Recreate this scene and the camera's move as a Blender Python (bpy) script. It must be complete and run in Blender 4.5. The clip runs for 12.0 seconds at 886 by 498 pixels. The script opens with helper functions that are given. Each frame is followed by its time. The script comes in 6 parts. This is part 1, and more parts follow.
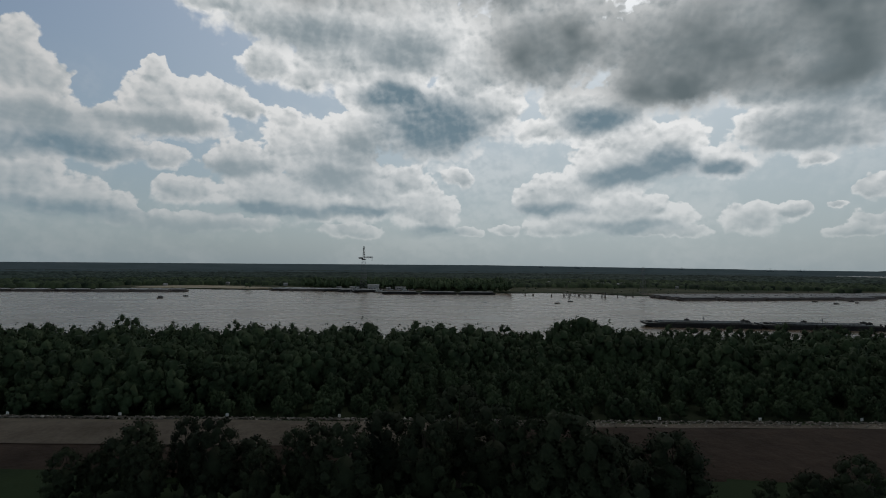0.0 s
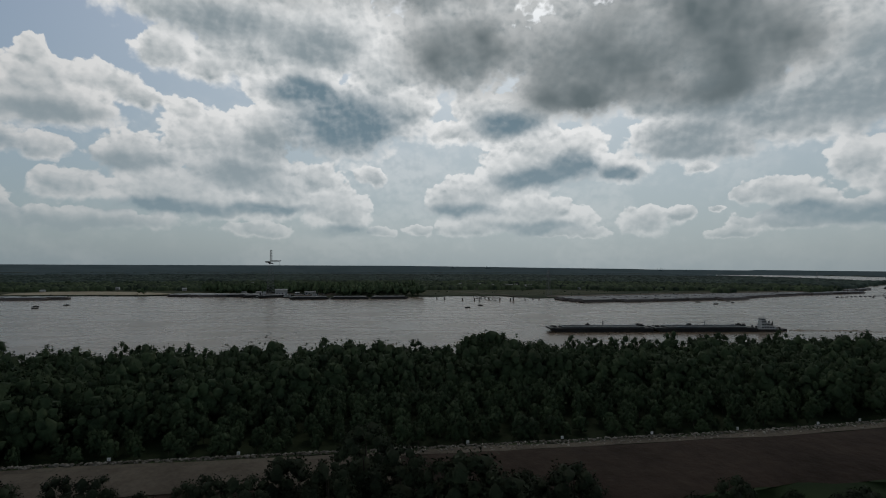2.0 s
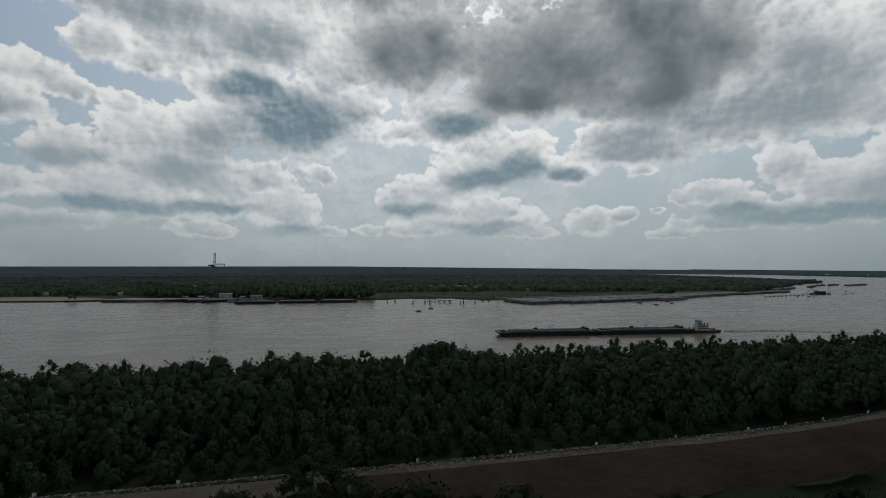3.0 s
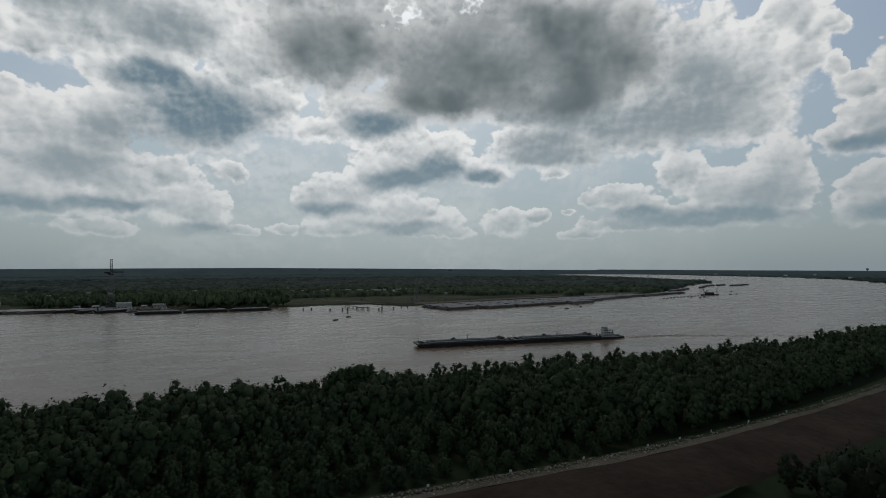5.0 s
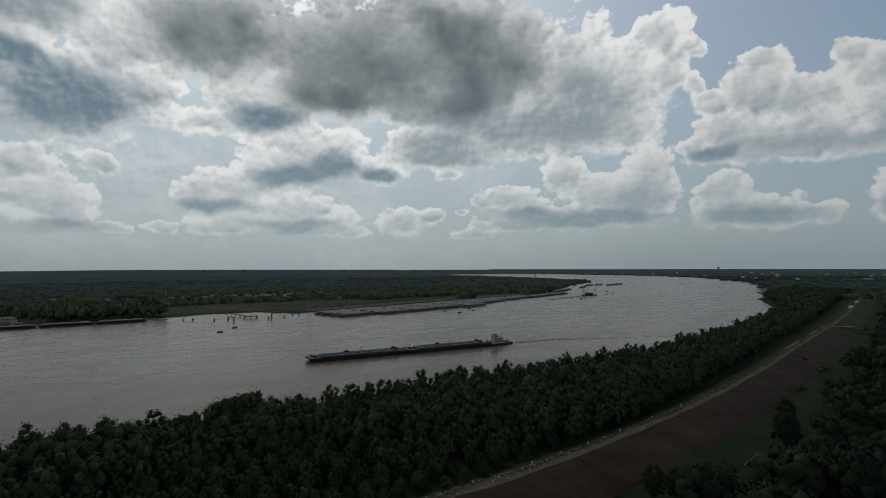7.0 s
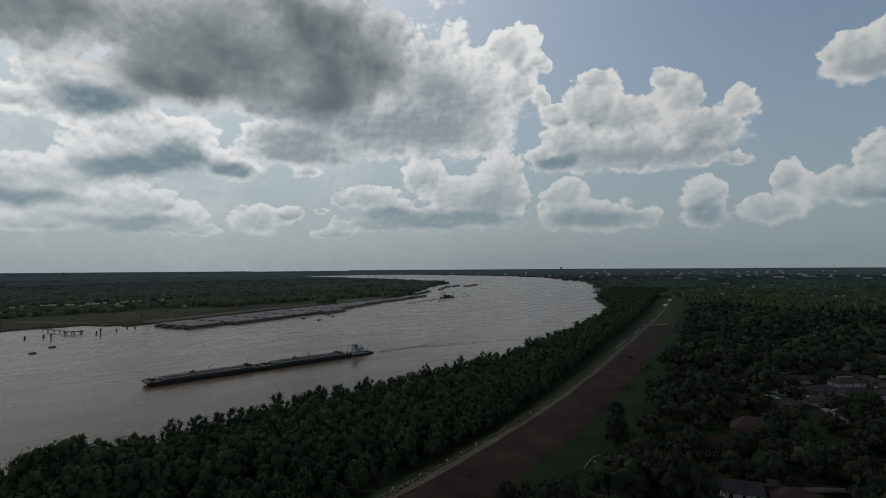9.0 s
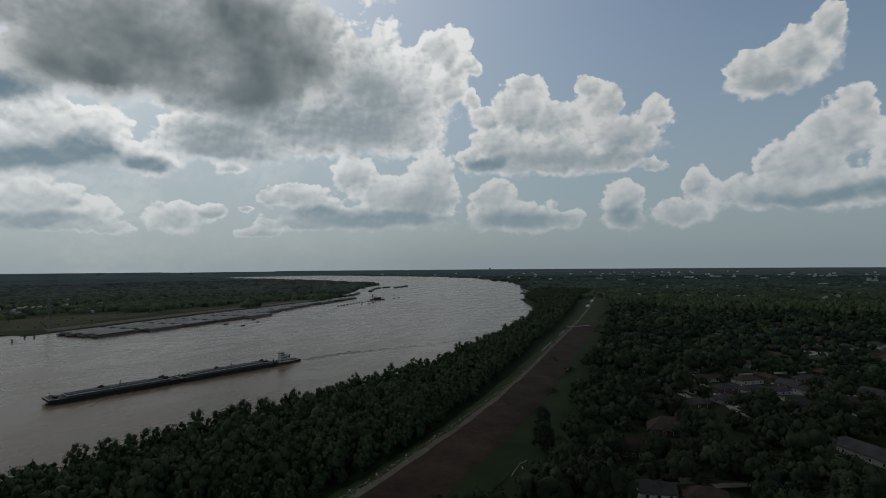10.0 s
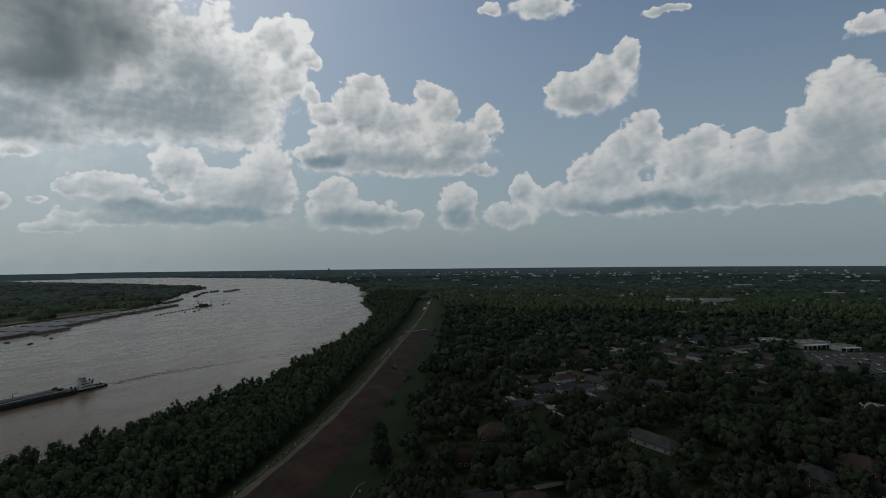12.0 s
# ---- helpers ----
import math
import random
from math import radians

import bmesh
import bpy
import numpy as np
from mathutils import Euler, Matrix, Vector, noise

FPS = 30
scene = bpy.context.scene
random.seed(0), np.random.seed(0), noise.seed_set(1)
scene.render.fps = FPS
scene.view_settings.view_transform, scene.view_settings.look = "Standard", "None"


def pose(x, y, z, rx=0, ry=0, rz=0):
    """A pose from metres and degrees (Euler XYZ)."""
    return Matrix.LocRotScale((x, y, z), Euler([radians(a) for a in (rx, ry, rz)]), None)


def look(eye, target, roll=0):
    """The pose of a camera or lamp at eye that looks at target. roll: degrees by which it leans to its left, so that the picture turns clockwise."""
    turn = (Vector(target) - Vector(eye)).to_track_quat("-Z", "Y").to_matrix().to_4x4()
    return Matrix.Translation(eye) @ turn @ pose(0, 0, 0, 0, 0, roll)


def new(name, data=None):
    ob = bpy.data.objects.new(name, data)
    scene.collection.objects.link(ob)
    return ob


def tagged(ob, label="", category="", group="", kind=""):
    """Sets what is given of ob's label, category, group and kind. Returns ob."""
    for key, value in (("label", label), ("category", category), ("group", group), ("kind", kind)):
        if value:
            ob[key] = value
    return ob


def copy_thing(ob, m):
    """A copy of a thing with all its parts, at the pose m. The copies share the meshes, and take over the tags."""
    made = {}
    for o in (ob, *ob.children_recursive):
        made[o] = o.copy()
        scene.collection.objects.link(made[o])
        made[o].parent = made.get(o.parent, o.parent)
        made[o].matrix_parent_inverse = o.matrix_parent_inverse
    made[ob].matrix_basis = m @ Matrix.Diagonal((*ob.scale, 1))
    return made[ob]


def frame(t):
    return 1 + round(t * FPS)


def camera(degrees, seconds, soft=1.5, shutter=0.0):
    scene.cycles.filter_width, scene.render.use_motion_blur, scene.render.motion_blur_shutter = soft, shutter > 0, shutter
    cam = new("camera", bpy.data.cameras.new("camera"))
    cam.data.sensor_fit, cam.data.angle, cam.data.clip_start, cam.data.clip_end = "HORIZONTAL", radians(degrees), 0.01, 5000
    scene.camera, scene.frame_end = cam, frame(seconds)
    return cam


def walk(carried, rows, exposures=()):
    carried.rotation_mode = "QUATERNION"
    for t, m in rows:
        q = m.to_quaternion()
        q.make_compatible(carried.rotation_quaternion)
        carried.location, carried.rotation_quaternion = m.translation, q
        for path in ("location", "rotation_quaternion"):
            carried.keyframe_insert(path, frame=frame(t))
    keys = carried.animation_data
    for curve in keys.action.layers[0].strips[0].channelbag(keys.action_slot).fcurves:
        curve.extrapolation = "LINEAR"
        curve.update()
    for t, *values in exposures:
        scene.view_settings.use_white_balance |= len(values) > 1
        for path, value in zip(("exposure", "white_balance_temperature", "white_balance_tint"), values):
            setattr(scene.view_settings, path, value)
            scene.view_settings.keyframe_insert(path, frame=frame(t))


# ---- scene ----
cam = camera(79.1, 12.0, soft=1.0)
PATH = [
    (0, (16.028, -1.493, 44.31), (16.023, 0.506, 44.375), 0.4),
    (0.5, (17.35, 0.13, 45.038), (17.364, 2.129, 45.101), 0.4),
    (1, (17.452, 0.523, 46.529), (17.563, 2.519, 46.594), 0.4),
    (1.5, (17.286, 0.294, 48.764), (17.51, 2.281, 48.83), 0.3),
    (2, (17.084, 0.296, 50.941), (17.402, 2.269, 51.007), 0.2),
    (2.5, (17.242, 0.166, 53.315), (17.659, 2.121, 53.381), 0.1),
    (3, (17.359, 0.282, 55.572), (17.857, 2.218, 55.638), 0.0),
    (5, (17.418, -0.21, 65.24), (18.202, 1.629, 65.305), -0.2),
    (5.5, (17.249, -0.465, 67.651), (18.121, 1.334, 67.715), -0.3),
    (6, (17.412, -0.584, 70.074), (18.364, 1.174, 70.136), -0.4),
    (6.5, (17.523, -1.18, 72.739), (18.557, 0.531, 72.8), -0.4),
    (7, (17.999, -1.172, 75.015), (19.124, 0.48, 75.075), -0.5),
    (9, (18.884, 0.014, 84.093), (20.394, 1.325, 84.147), -0.7),
    (9.5, (19.762, 0.194, 86.188), (21.352, 1.406, 86.242), -0.7),
    (10, (19.352, 0.431, 88.758), (21.018, 1.536, 88.809), -0.7),
    (10.5, (18.89, 0.435, 91.512), (20.628, 1.423, 91.561), -0.8),
    (11, (18.549, 0.716, 93.974), (20.356, 1.573, 94.019), -0.7),
    (11.5, (19.39, 0.723, 96.275), (21.256, 1.441, 96.317), -0.7),
    (12, (21.109, 0.816, 97.994), (23.026, 1.386, 98.035), -0.7),
]
walk(cam, [(t, look(eye, target, roll)) for t, eye, target, roll in PATH])

# ---- sky and sun ----
SUN_TURN, SUN_HEIGHT = 18.0, 46.0  # degrees to the right of +y, and up
world = bpy.data.worlds.new("cloudy_sky")
scene.world = world
world.use_nodes = True
WN, WL = world.node_tree.nodes, world.node_tree.links
WN.clear()


def wire(socket, value):
    if hasattr(value, "is_output"):
        socket.id_data.links.new(value, socket)
    else:
        socket.default_value = value


def wmath(op, a, b=0.0, c=0.0, clamp=False):
    n = WN.new("ShaderNodeMath")
    n.operation, n.use_clamp = op, clamp
    for i, v in enumerate((a, b, c)):
        wire(n.inputs[i], v)
    return n.outputs[0]


def wvec(op, a, b=(0, 0, 0), c=(0, 0, 0)):
    n = WN.new("ShaderNodeVectorMath")
    n.operation = op
    for i, v in enumerate((a, b, c)):
        wire(n.inputs[i], v)
    return n.outputs["Value"] if op in ("LENGTH", "DOT_PRODUCT") else n.outputs[0]


def wnoise(vector, scale, detail, rough=0.55):
    n = WN.new("ShaderNodeTexNoise")
    wire(n.inputs["Vector"], vector)
    n.inputs["Scale"].default_value, n.inputs["Detail"].default_value, n.inputs["Roughness"].default_value = scale, detail, rough
    return n


def wmix(fac, a, b):
    n = WN.new("ShaderNodeMix")
    n.data_type = "RGBA"
    wire(n.inputs[0], fac)
    for s, v in ((n.inputs[6], a), (n.inputs[7], b)):
        wire(s, v if hasattr(v, "is_output") else (*v, 1.0))
    return n.outputs[2]


def wramp(value, lo, hi):
    """0 at lo, 1 at hi, smooth between."""
    n = WN.new("ShaderNodeMapRange")
    n.interpolation_type = "SMOOTHSTEP"
    for i, v in enumerate((value, lo, hi, 0.0, 1.0)):
        wire(n.inputs[i], v)
    return n.outputs[0]


# clouds: bearing, height, half width, half height in degrees
CLOUDS_WEST = [
    (-39.4, 16.8, 2.3, 3.0), (-37.1, 15.8, 2.1, 2.0), (-38.2, 13.0, 4.2, 2.8), (-33.5, 11.8, 3.6, 2.1), (-39.6, 10.3, 3.3, 2.3),
    (-38.4, 7.3, 3.6, 1.8), (-35.0, 5.8, 4.3, 1.6), (-31.2, 4.6, 1.9, 0.9), (-29.2, 17.7, 1.3, 1.4), (-28.7, 15.5, 2.9, 1.8),
    (-23.2, 16.4, 3.2, 1.6), (-20.7, 15.5, 2.0, 1.1), (-26.7, 13.9, 5.4, 1.7), (-27.4, 10.3, 2.0, 1.2), (-25.8, 7.5, 2.7, 1.5),
]
CLOUDS_FIELD = [
    (-16.5, 14.9, 1.5, 1.1), (-14.4, 12.5, 4.0, 2.7), (-9.4, 13.6, 3.7, 2.5), (-11.2, 9.8, 6.1, 3.0), (-21.0, 10.1, 3.3, 1.9),
    (-18.5, 7.1, 5.2, 2.2), (-13.2, 6.2, 6.9, 1.4), (-7.9, 7.5, 3.4, 2.1), (-2.1, 6.0, 3.5, 2.3), (-4.1, 9.2, 2.2, 1.4),
    (1.7, 9.4, 1.6, 0.9), (-24.8, 4.2, 7.5, 0.9), (-32.0, 10.2, 2.6, 1.1), (-10.0, 3.7, 3.5, 0.7), (6.2, 3.9, 1.6, 0.6),
    (2.6, 3.6, 1.4, 0.5),
]
CLOUDS_TOP = [
    (-13.8, 24.6, 9.5, 3.1), (-18.8, 20.1, 2.6, 1.8), (-14.8, 18.8, 2.3, 1.4), (-10.2, 21.8, 6.8, 3.3), (-3.0, 23.7, 6.7, 3.7),
    (2.5, 20.5, 3.8, 3.4), (-6.0, 18.8, 3.7, 2.0), (-1.1, 15.2, 6.8, 3.9), (-7.2, 17.5, 4.2, 2.1), (5.6, 16.6, 3.0, 2.2),
    (-22.6, 24.9, 4.7, 1.1), (10.6, 22.4, 6.6, 4.4), (13.3, 16.6, 2.3, 1.2), (15.5, 15.6, 5.0, 2.5), (10.4, 14.2, 2.9, 1.2),
    (20.5, 11.5, 5.0, 2.5), (17.2, 10.0, 5.0, 2.4), (22.6, 12.7, 2.6, 1.7), (27.1, 10.0, 2.5, 1.4), (10.4, 7.2, 3.2, 1.8),
    (13.3, 8.1, 4.6, 1.7), (18.8, 5.7, 5.1, 1.6),
]
CLOUDS_DECK = [
    (25.2, 21.8, 9.2, 4.4), (23.1, 17.6, 5.8, 2.4), (33.9, 21.3, 8.4, 3.3), (37.1, 17.1, 4.3, 2.5), (33.8, 13.0, 5.4, 2.0),
    (29.9, 17.2, 2.7, 1.9), (35.0, 9.7, 1.1, 0.7), (29.8, 4.9, 2.0, 1.4), (33.3, 5.3, 1.4, 0.8), (11.8, 4.0, 2.8, 0.8),
    (38.7, 6.9, 1.0, 0.7), (36.6, 5.7, 0.8, 0.3),
]
CLOUDS_MID = [
    (33.0, 22.7, 14.2, 4.3), (24.5, 18.3, 6.2, 2.6), (38.9, 20.0, 7.5, 3.2), (36.5, 16.0, 6.2, 2.0), (34.7, 12.0, 5.6, 1.7),
    (42.2, 13.4, 5.0, 2.5), (48.8, 19.9, 4.4, 3.6), (53.3, 17.5, 4.2, 3.9), (56.9, 21.6, 1.9, 2.2), (57.3, 18.0, 1.3, 1.9),
    (51.8, 13.9, 4.3, 2.6), (47.2, 14.7, 6.3, 2.6), (47.1, 9.5, 2.2, 1.8), (50.1, 7.4, 3.1, 2.1), (55.0, 9.1, 2.8, 2.2),
    (53.1, 6.9, 4.3, 2.2), (41.6, 7.1, 2.9, 1.3), (56.6, 7.2, 1.3, 2.2), (49.1, 4.9, 8.7, 1.3), (30.2, 4.9, 2.2, 1.3),
    (33.2, 5.3, 1.4, 0.7), (17.2, 4.8, 6.5, 1.1), (37.6, 3.4, 2.3, 0.5), (43.8, 6.3, 2.7, 1.5),
]
CLOUDS_LOOSE = [
    (60.8, 15.5, 1.6, 0.7), (59.3, 17.2, 0.7, 0.8), (59.3, 20.4, 1.2, 0.6), (62.3, 12.3, 2.6, 1.7), (65.1, 15.8, 2.4, 2.6),
    (64.3, 11.4, 3.6, 1.8), (62.6, 5.4, 2.6, 1.7), (42.1, 4.2, 4.5, 0.6), (22.6, 3.6, 3.6, 0.5),
]
CLOUDS_EAST = [
    (65.6, 18.1, 1.6, 1.2), (65.5, 16.0, 2.7, 1.7), (71.9, 17.5, 1.2, 1.0), (73.5, 15.9, 2.7, 1.7), (68.6, 14.7, 3.7, 1.7),
    (78.1, 14.6, 1.6, 1.5), (75.8, 12.6, 3.6, 2.2), (69.7, 11.5, 3.1, 1.7), (63.3, 11.8, 2.8, 1.6), (60.3, 10.7, 1.6, 1.3),
    (67.9, 10.1, 5.4, 1.1), (73.6, 10.1, 2.5, 1.1), (78.1, 9.4, 1.3, 0.6), (61.2, 14.9, 1.6, 0.8), (59.6, 16.6, 0.8, 0.9),
    (59.8, 19.9, 1.0, 0.6), (58.0, 19.9, 1.2, 1.4), (56.9, 22.0, 2.1, 1.7),
]
CLOUDS_SUBURB = [
    (62.1, 6.9, 2.0, 1.5), (65.4, 4.9, 4.3, 1.5), (70.0, 4.4, 1.7, 1.0), (75.0, 6.3, 2.1, 1.7), (75.2, 4.5, 2.2, 1.2),
    (80.5, 4.8, 2.6, 1.3), (82.0, 7.5, 1.4, 1.4), (87.4, 16.7, 3.0, 1.8), (90.8, 18.0, 2.3, 2.2), (92.8, 19.7, 1.3, 1.4),
    (83.8, 24.9, 3.1, 0.9), (78.5, 25.0, 1.2, 0.6), (94.5, 13.0, 1.5, 1.5), (93.2, 10.9, 2.7, 2.4), (90.8, 8.7, 3.4, 2.6),
    (87.2, 6.3, 4.1, 1.4), (91.9, 6.1, 5.4, 1.4), (99.8, 11.1, 1.6, 1.2), (98.8, 8.8, 2.8, 2.6),
]
CLOUDS_BANK = [
    (97.2, 6.6, 2.9, 1.7), (103.5, 7.7, 4.3, 2.6), (104.0, 10.1, 1.5, 1.2), (110.4, 14.4, 1.9, 1.8), (109.1, 12.0, 2.3, 2.7),
    (112.2, 11.7, 3.0, 4.2), (108.7, 8.2, 4.7, 2.8), (102.1, 5.4, 12.1, 0.8), (97.1, 23.1, 2.0, 0.4), (112.4, 18.5, 1.5, 0.8),
]
GREY_BASES = [
    (25.7, 22.0, 8.2, 3.6), (23.1, 17.6, 5.1, 1.9), (34.4, 21.7, 7.1, 2.4), (10.3, 22.1, 5.0, 3.4), (31.8, 23.0, 12.8, 3.2),
    (24.8, 18.0, 5.6, 1.9), (38.4, 20.2, 7.2, 2.7), (34.9, 17.5, 4.5, 1.7),
]
BLUE_BASES = [
    (-0.8, 14.8, 5.8, 3.0), (-6.0, 17.4, 3.7, 1.2), (16.4, 14.8, 3.7, 1.2), (19.0, 9.2, 4.3, 1.1), (22.6, 10.5, 2.3, 1.3),
    (10.9, 6.1, 3.3, 0.8), (27.3, 9.6, 2.0, 0.7), (49.6, 4.5, 8.3, 0.9), (43.2, 5.3, 3.3, 0.6), (-35.3, 10.3, 5.3, 1.0),
    (-36.0, 4.7, 5.6, 0.8), (63.5, 4.4, 2.5, 0.7), (66.0, 4.4, 3.1, 0.8), (75.3, 4.4, 1.8, 0.8), (61.3, 10.1, 1.8, 0.7),
    (19.1, 4.2, 4.0, 0.7), (91.9, 5.4, 4.9, 0.6), (98.0, 5.5, 3.0, 0.7), (-18.5, 5.4, 5.4, 0.7), (-9.4, 5.9, 4.1, 0.5),
    (-1.9, 3.8, 3.3, 0.5),
]
SOFT_SHADE = [
    (33.8, 13.0, 4.2, 1.2), (36.7, 16.9, 3.1, 1.4),
    (46.6, 14.7, 6.1, 1.9), (49.8, 17.2, 3.1, 2.6), (35.9, 15.5, 5.0, 1.2), (34.7, 11.6, 5.0, 1.2), (47.9, 14.8, 4.7, 2.6),
    (41.0, 14.2, 5.2, 1.2), (62.0, 10.4, 2.3, 0.6), (109.9, 8.1, 3.9, 1.7), (103.5, 6.5, 4.1, 1.3), (110.7, 10.1, 2.3, 1.9),
    (-21.3, 9.5, 3.7, 1.0), (-11.8, 8.9, 4.6, 1.4), (-25.8, 3.7, 7.4, 0.7), (-28.4, 13.3, 5.2, 0.8), (73.9, 10.5, 4.2, 0.7),
    (67.9, 10.5, 3.6, 0.7), (-13.7, 23.1, 6.3, 1.5), (-4.5, 21.8, 3.6, 1.9), (88.2, 15.6, 2.3, 0.7), (54.0, 6.6, 2.8, 1.2),
    (-37.8, 12.6, 3.4, 1.4), (-8.3, 11.9, 4.2, 1.7),
]
CLOUDS_OVER = [(35.7, 31.5, 19.2, 4.5), (8.9, 30.6, 17.6, 4.6), (-14.0, 29.5, 9.0, 3.5)]

heading = wvec("NORMALIZE", WN.new("ShaderNodeTexCoord").outputs["Generated"])
split = WN.new("ShaderNodeSeparateXYZ")
wire(split.inputs[0], heading)
bearing = wmath("MULTIPLY", wmath("ARCTAN2", split.outputs[0], split.outputs[1]), 57.2958)
height = wmath("MULTIPLY", wmath("ARCSINE", split.outputs[2]), 57.2958)
flat = WN.new("ShaderNodeCombineXYZ")
wire(flat.inputs[0], bearing), wire(flat.inputs[1], height)
lift = wmath("MULTIPLY", height, 1.25)
puff_place = WN.new("ShaderNodeCombineXYZ")
wire(puff_place.inputs[0], bearing), wire(puff_place.inputs[1], lift)
coarse = wvec("SUBTRACT", wnoise(heading, 9.0, 2.0).outputs["Color"], (0.5, 0.5, 0.5))
fine = wvec("SUBTRACT", wnoise(heading, 34.0, 4.0, 0.55).outputs["Color"], (0.5, 0.5, 0.5))
wisps = wvec("ADD", wvec("MULTIPLY", coarse, (1.5, 0.9, 0.0)), wvec("MULTIPLY", fine, (1.9, 1.5, 0.0)))
place = wvec("ADD", flat.outputs[0], wisps)
smooth_place = wvec("ADD", flat.outputs[0], wvec("ADD", wvec("MULTIPLY", coarse, (3.6, 2.2, 0.0)), wvec("MULTIPLY", fine, (1.0, 0.8, 0.0))))
sun_way = (math.sin(radians(SUN_TURN)) * math.cos(radians(SUN_HEIGHT)), math.cos(radians(SUN_TURN)) * math.cos(radians(SUN_HEIGHT)), math.sin(radians(SUN_HEIGHT)))


def billow(vector):
    """The swelling of the cloud tops: round puffs at three sizes."""
    total = None
    for size, share in ((5.2, 0.44), (2.3, 0.30), (1.0, 0.18), (0.5, 0.09)):
        n = WN.new("ShaderNodeTexVoronoi")
        n.voronoi_dimensions, n.feature = "2D", "SMOOTH_F1"
        n.inputs["Scale"].default_value, n.inputs["Smoothness"].default_value = 1 / size, 0.30
        wire(n.inputs["Vector"], vector)
        term = wmath("MULTIPLY", wmath("SUBTRACT", 1.0, n.outputs["Distance"]), share)
        total = term if total is None else wmath("ADD", total, term)
    grain = wnoise(vector, 0.5, 6.0, 0.58)
    grain.noise_dimensions = "2D"
    return wmath("ADD", total, wmath("MULTIPLY", grain.outputs["Fac"], 0.42))


to_sun = wvec("NORMALIZE", wvec("SUBTRACT", (SUN_TURN, SUN_HEIGHT, 0.0), flat.outputs[0]))
rolled = wvec("ADD", puff_place.outputs[0], wvec("MULTIPLY", fine, (0.7, 0.7, 0.0)))
swell = billow(rolled)
shaded = billow(wvec("ADD", rolled, wvec("MULTIPLY", to_sun, (0.62, 0.62, 0.0))))
relief = wmath("SUBTRACT", swell, shaded)
scallop = wmath("SUBTRACT", 0.81, swell)


def nearest(rows, sharp, place=place):
    """The distance to the ellipses, in units of their radii, and the height within them."""
    total, where = None, None
    for u, v, a, b in rows:
        q = wvec("MULTIPLY_ADD", place, (1 / a, 1 / b, 0), (-u / a, -v / b, 0))
        w = wmath("POWER", math.exp(-sharp), wvec("LENGTH", q))
        pull = WN.new("ShaderNodeVectorMath")
        pull.operation = "SCALE"
        wire(pull.inputs[0], q), wire(pull.inputs["Scale"], w)
        total = w if total is None else wmath("ADD", total, w)
        where = pull.outputs[0] if where is None else wvec("ADD", where, pull.outputs[0])
    parts = WN.new("ShaderNodeSeparateXYZ")
    wire(parts.inputs[0], where)
    total = wmath("MAXIMUM", total, 1e-12)
    return wmath("DIVIDE", wmath("LOGARITHM", total, math.e), -sharp), wmath("DIVIDE", parts.outputs[1], total)


every_cloud = CLOUDS_WEST + CLOUDS_FIELD + CLOUDS_TOP + CLOUDS_DECK + CLOUDS_MID + CLOUDS_LOOSE + CLOUDS_EAST + CLOUDS_SUBURB + CLOUDS_BANK + CLOUDS_OVER
body, level = nearest([(u, v, a * 1.1, b * 1.1) for u, v, a, b in every_cloud], 7.0)
deep, _ = nearest([(u, v, a * 1.1, b * 1.1) for u, v, a, b in GREY_BASES] + CLOUDS_OVER, 4.0, smooth_place)
blue, _ = nearest(BLUE_BASES, 4.0, smooth_place)
soft, _ = nearest(SOFT_SHADE, 4.5, smooth_place)
smooth = wnoise(heading, 9.0, 3.0, 0.5).outputs["Fac"]
# away from the listed clouds the same broken cumulus goes on all round; an unseen dark cover is added overhead to dim
# the ground
broken = wnoise(heading, 5.0, 6.0, 0.6).outputs["Fac"]
around = wmath("MAXIMUM", wramp(bearing, 116.0, 124.0), wramp(bearing, -43.0, -50.0))
overhead = wramp(height, 27.0, 40.0)
loose = wmath("MULTIPLY", wramp(broken, 0.46, 0.60), around)
edge = wmath("ADD", body, wmath("MULTIPLY", scallop, 0.95))
below = wramp(level, 0.1, -0.7)
cover = wramp(edge, wmath("ADD", 1.05, wmath("MULTIPLY", below, 0.20)), wmath("SUBTRACT", 0.92, wmath("MULTIPLY", below, 0.16)))
thin = wmath("MULTIPLY", wramp(wmath("SUBTRACT", broken, wmath("MULTIPLY", scallop, 0.35)), 0.40, 0.66), wramp(bearing, 70.0, 20.0))
density = wmath("MAXIMUM", wmath("MAXIMUM", cover, loose), wmath("MULTIPLY", overhead, 0.96))
density = wmath("MAXIMUM", density, wmath("MULTIPLY", thin, wmath("MULTIPLY", wramp(height, 20.0, 10.0), 0.32)))
ragged = wmath("ADD", wmath("MULTIPLY", scallop, 0.16), wmath("MULTIPLY", wmath("SUBTRACT", smooth, 0.5), 0.6))
dim_deep = wmath("MAXIMUM", wramp(wmath("ADD", deep, ragged), 1.55, 0.45), overhead)
dim_blue = wramp(wmath("ADD", blue, ragged), 1.60, 0.40)
dim_soft = wramp(wmath("ADD", soft, ragged), 1.60, 0.30)
near_sun = wramp(wvec("DOT_PRODUCT", heading, sun_way), 0.52, 0.93)

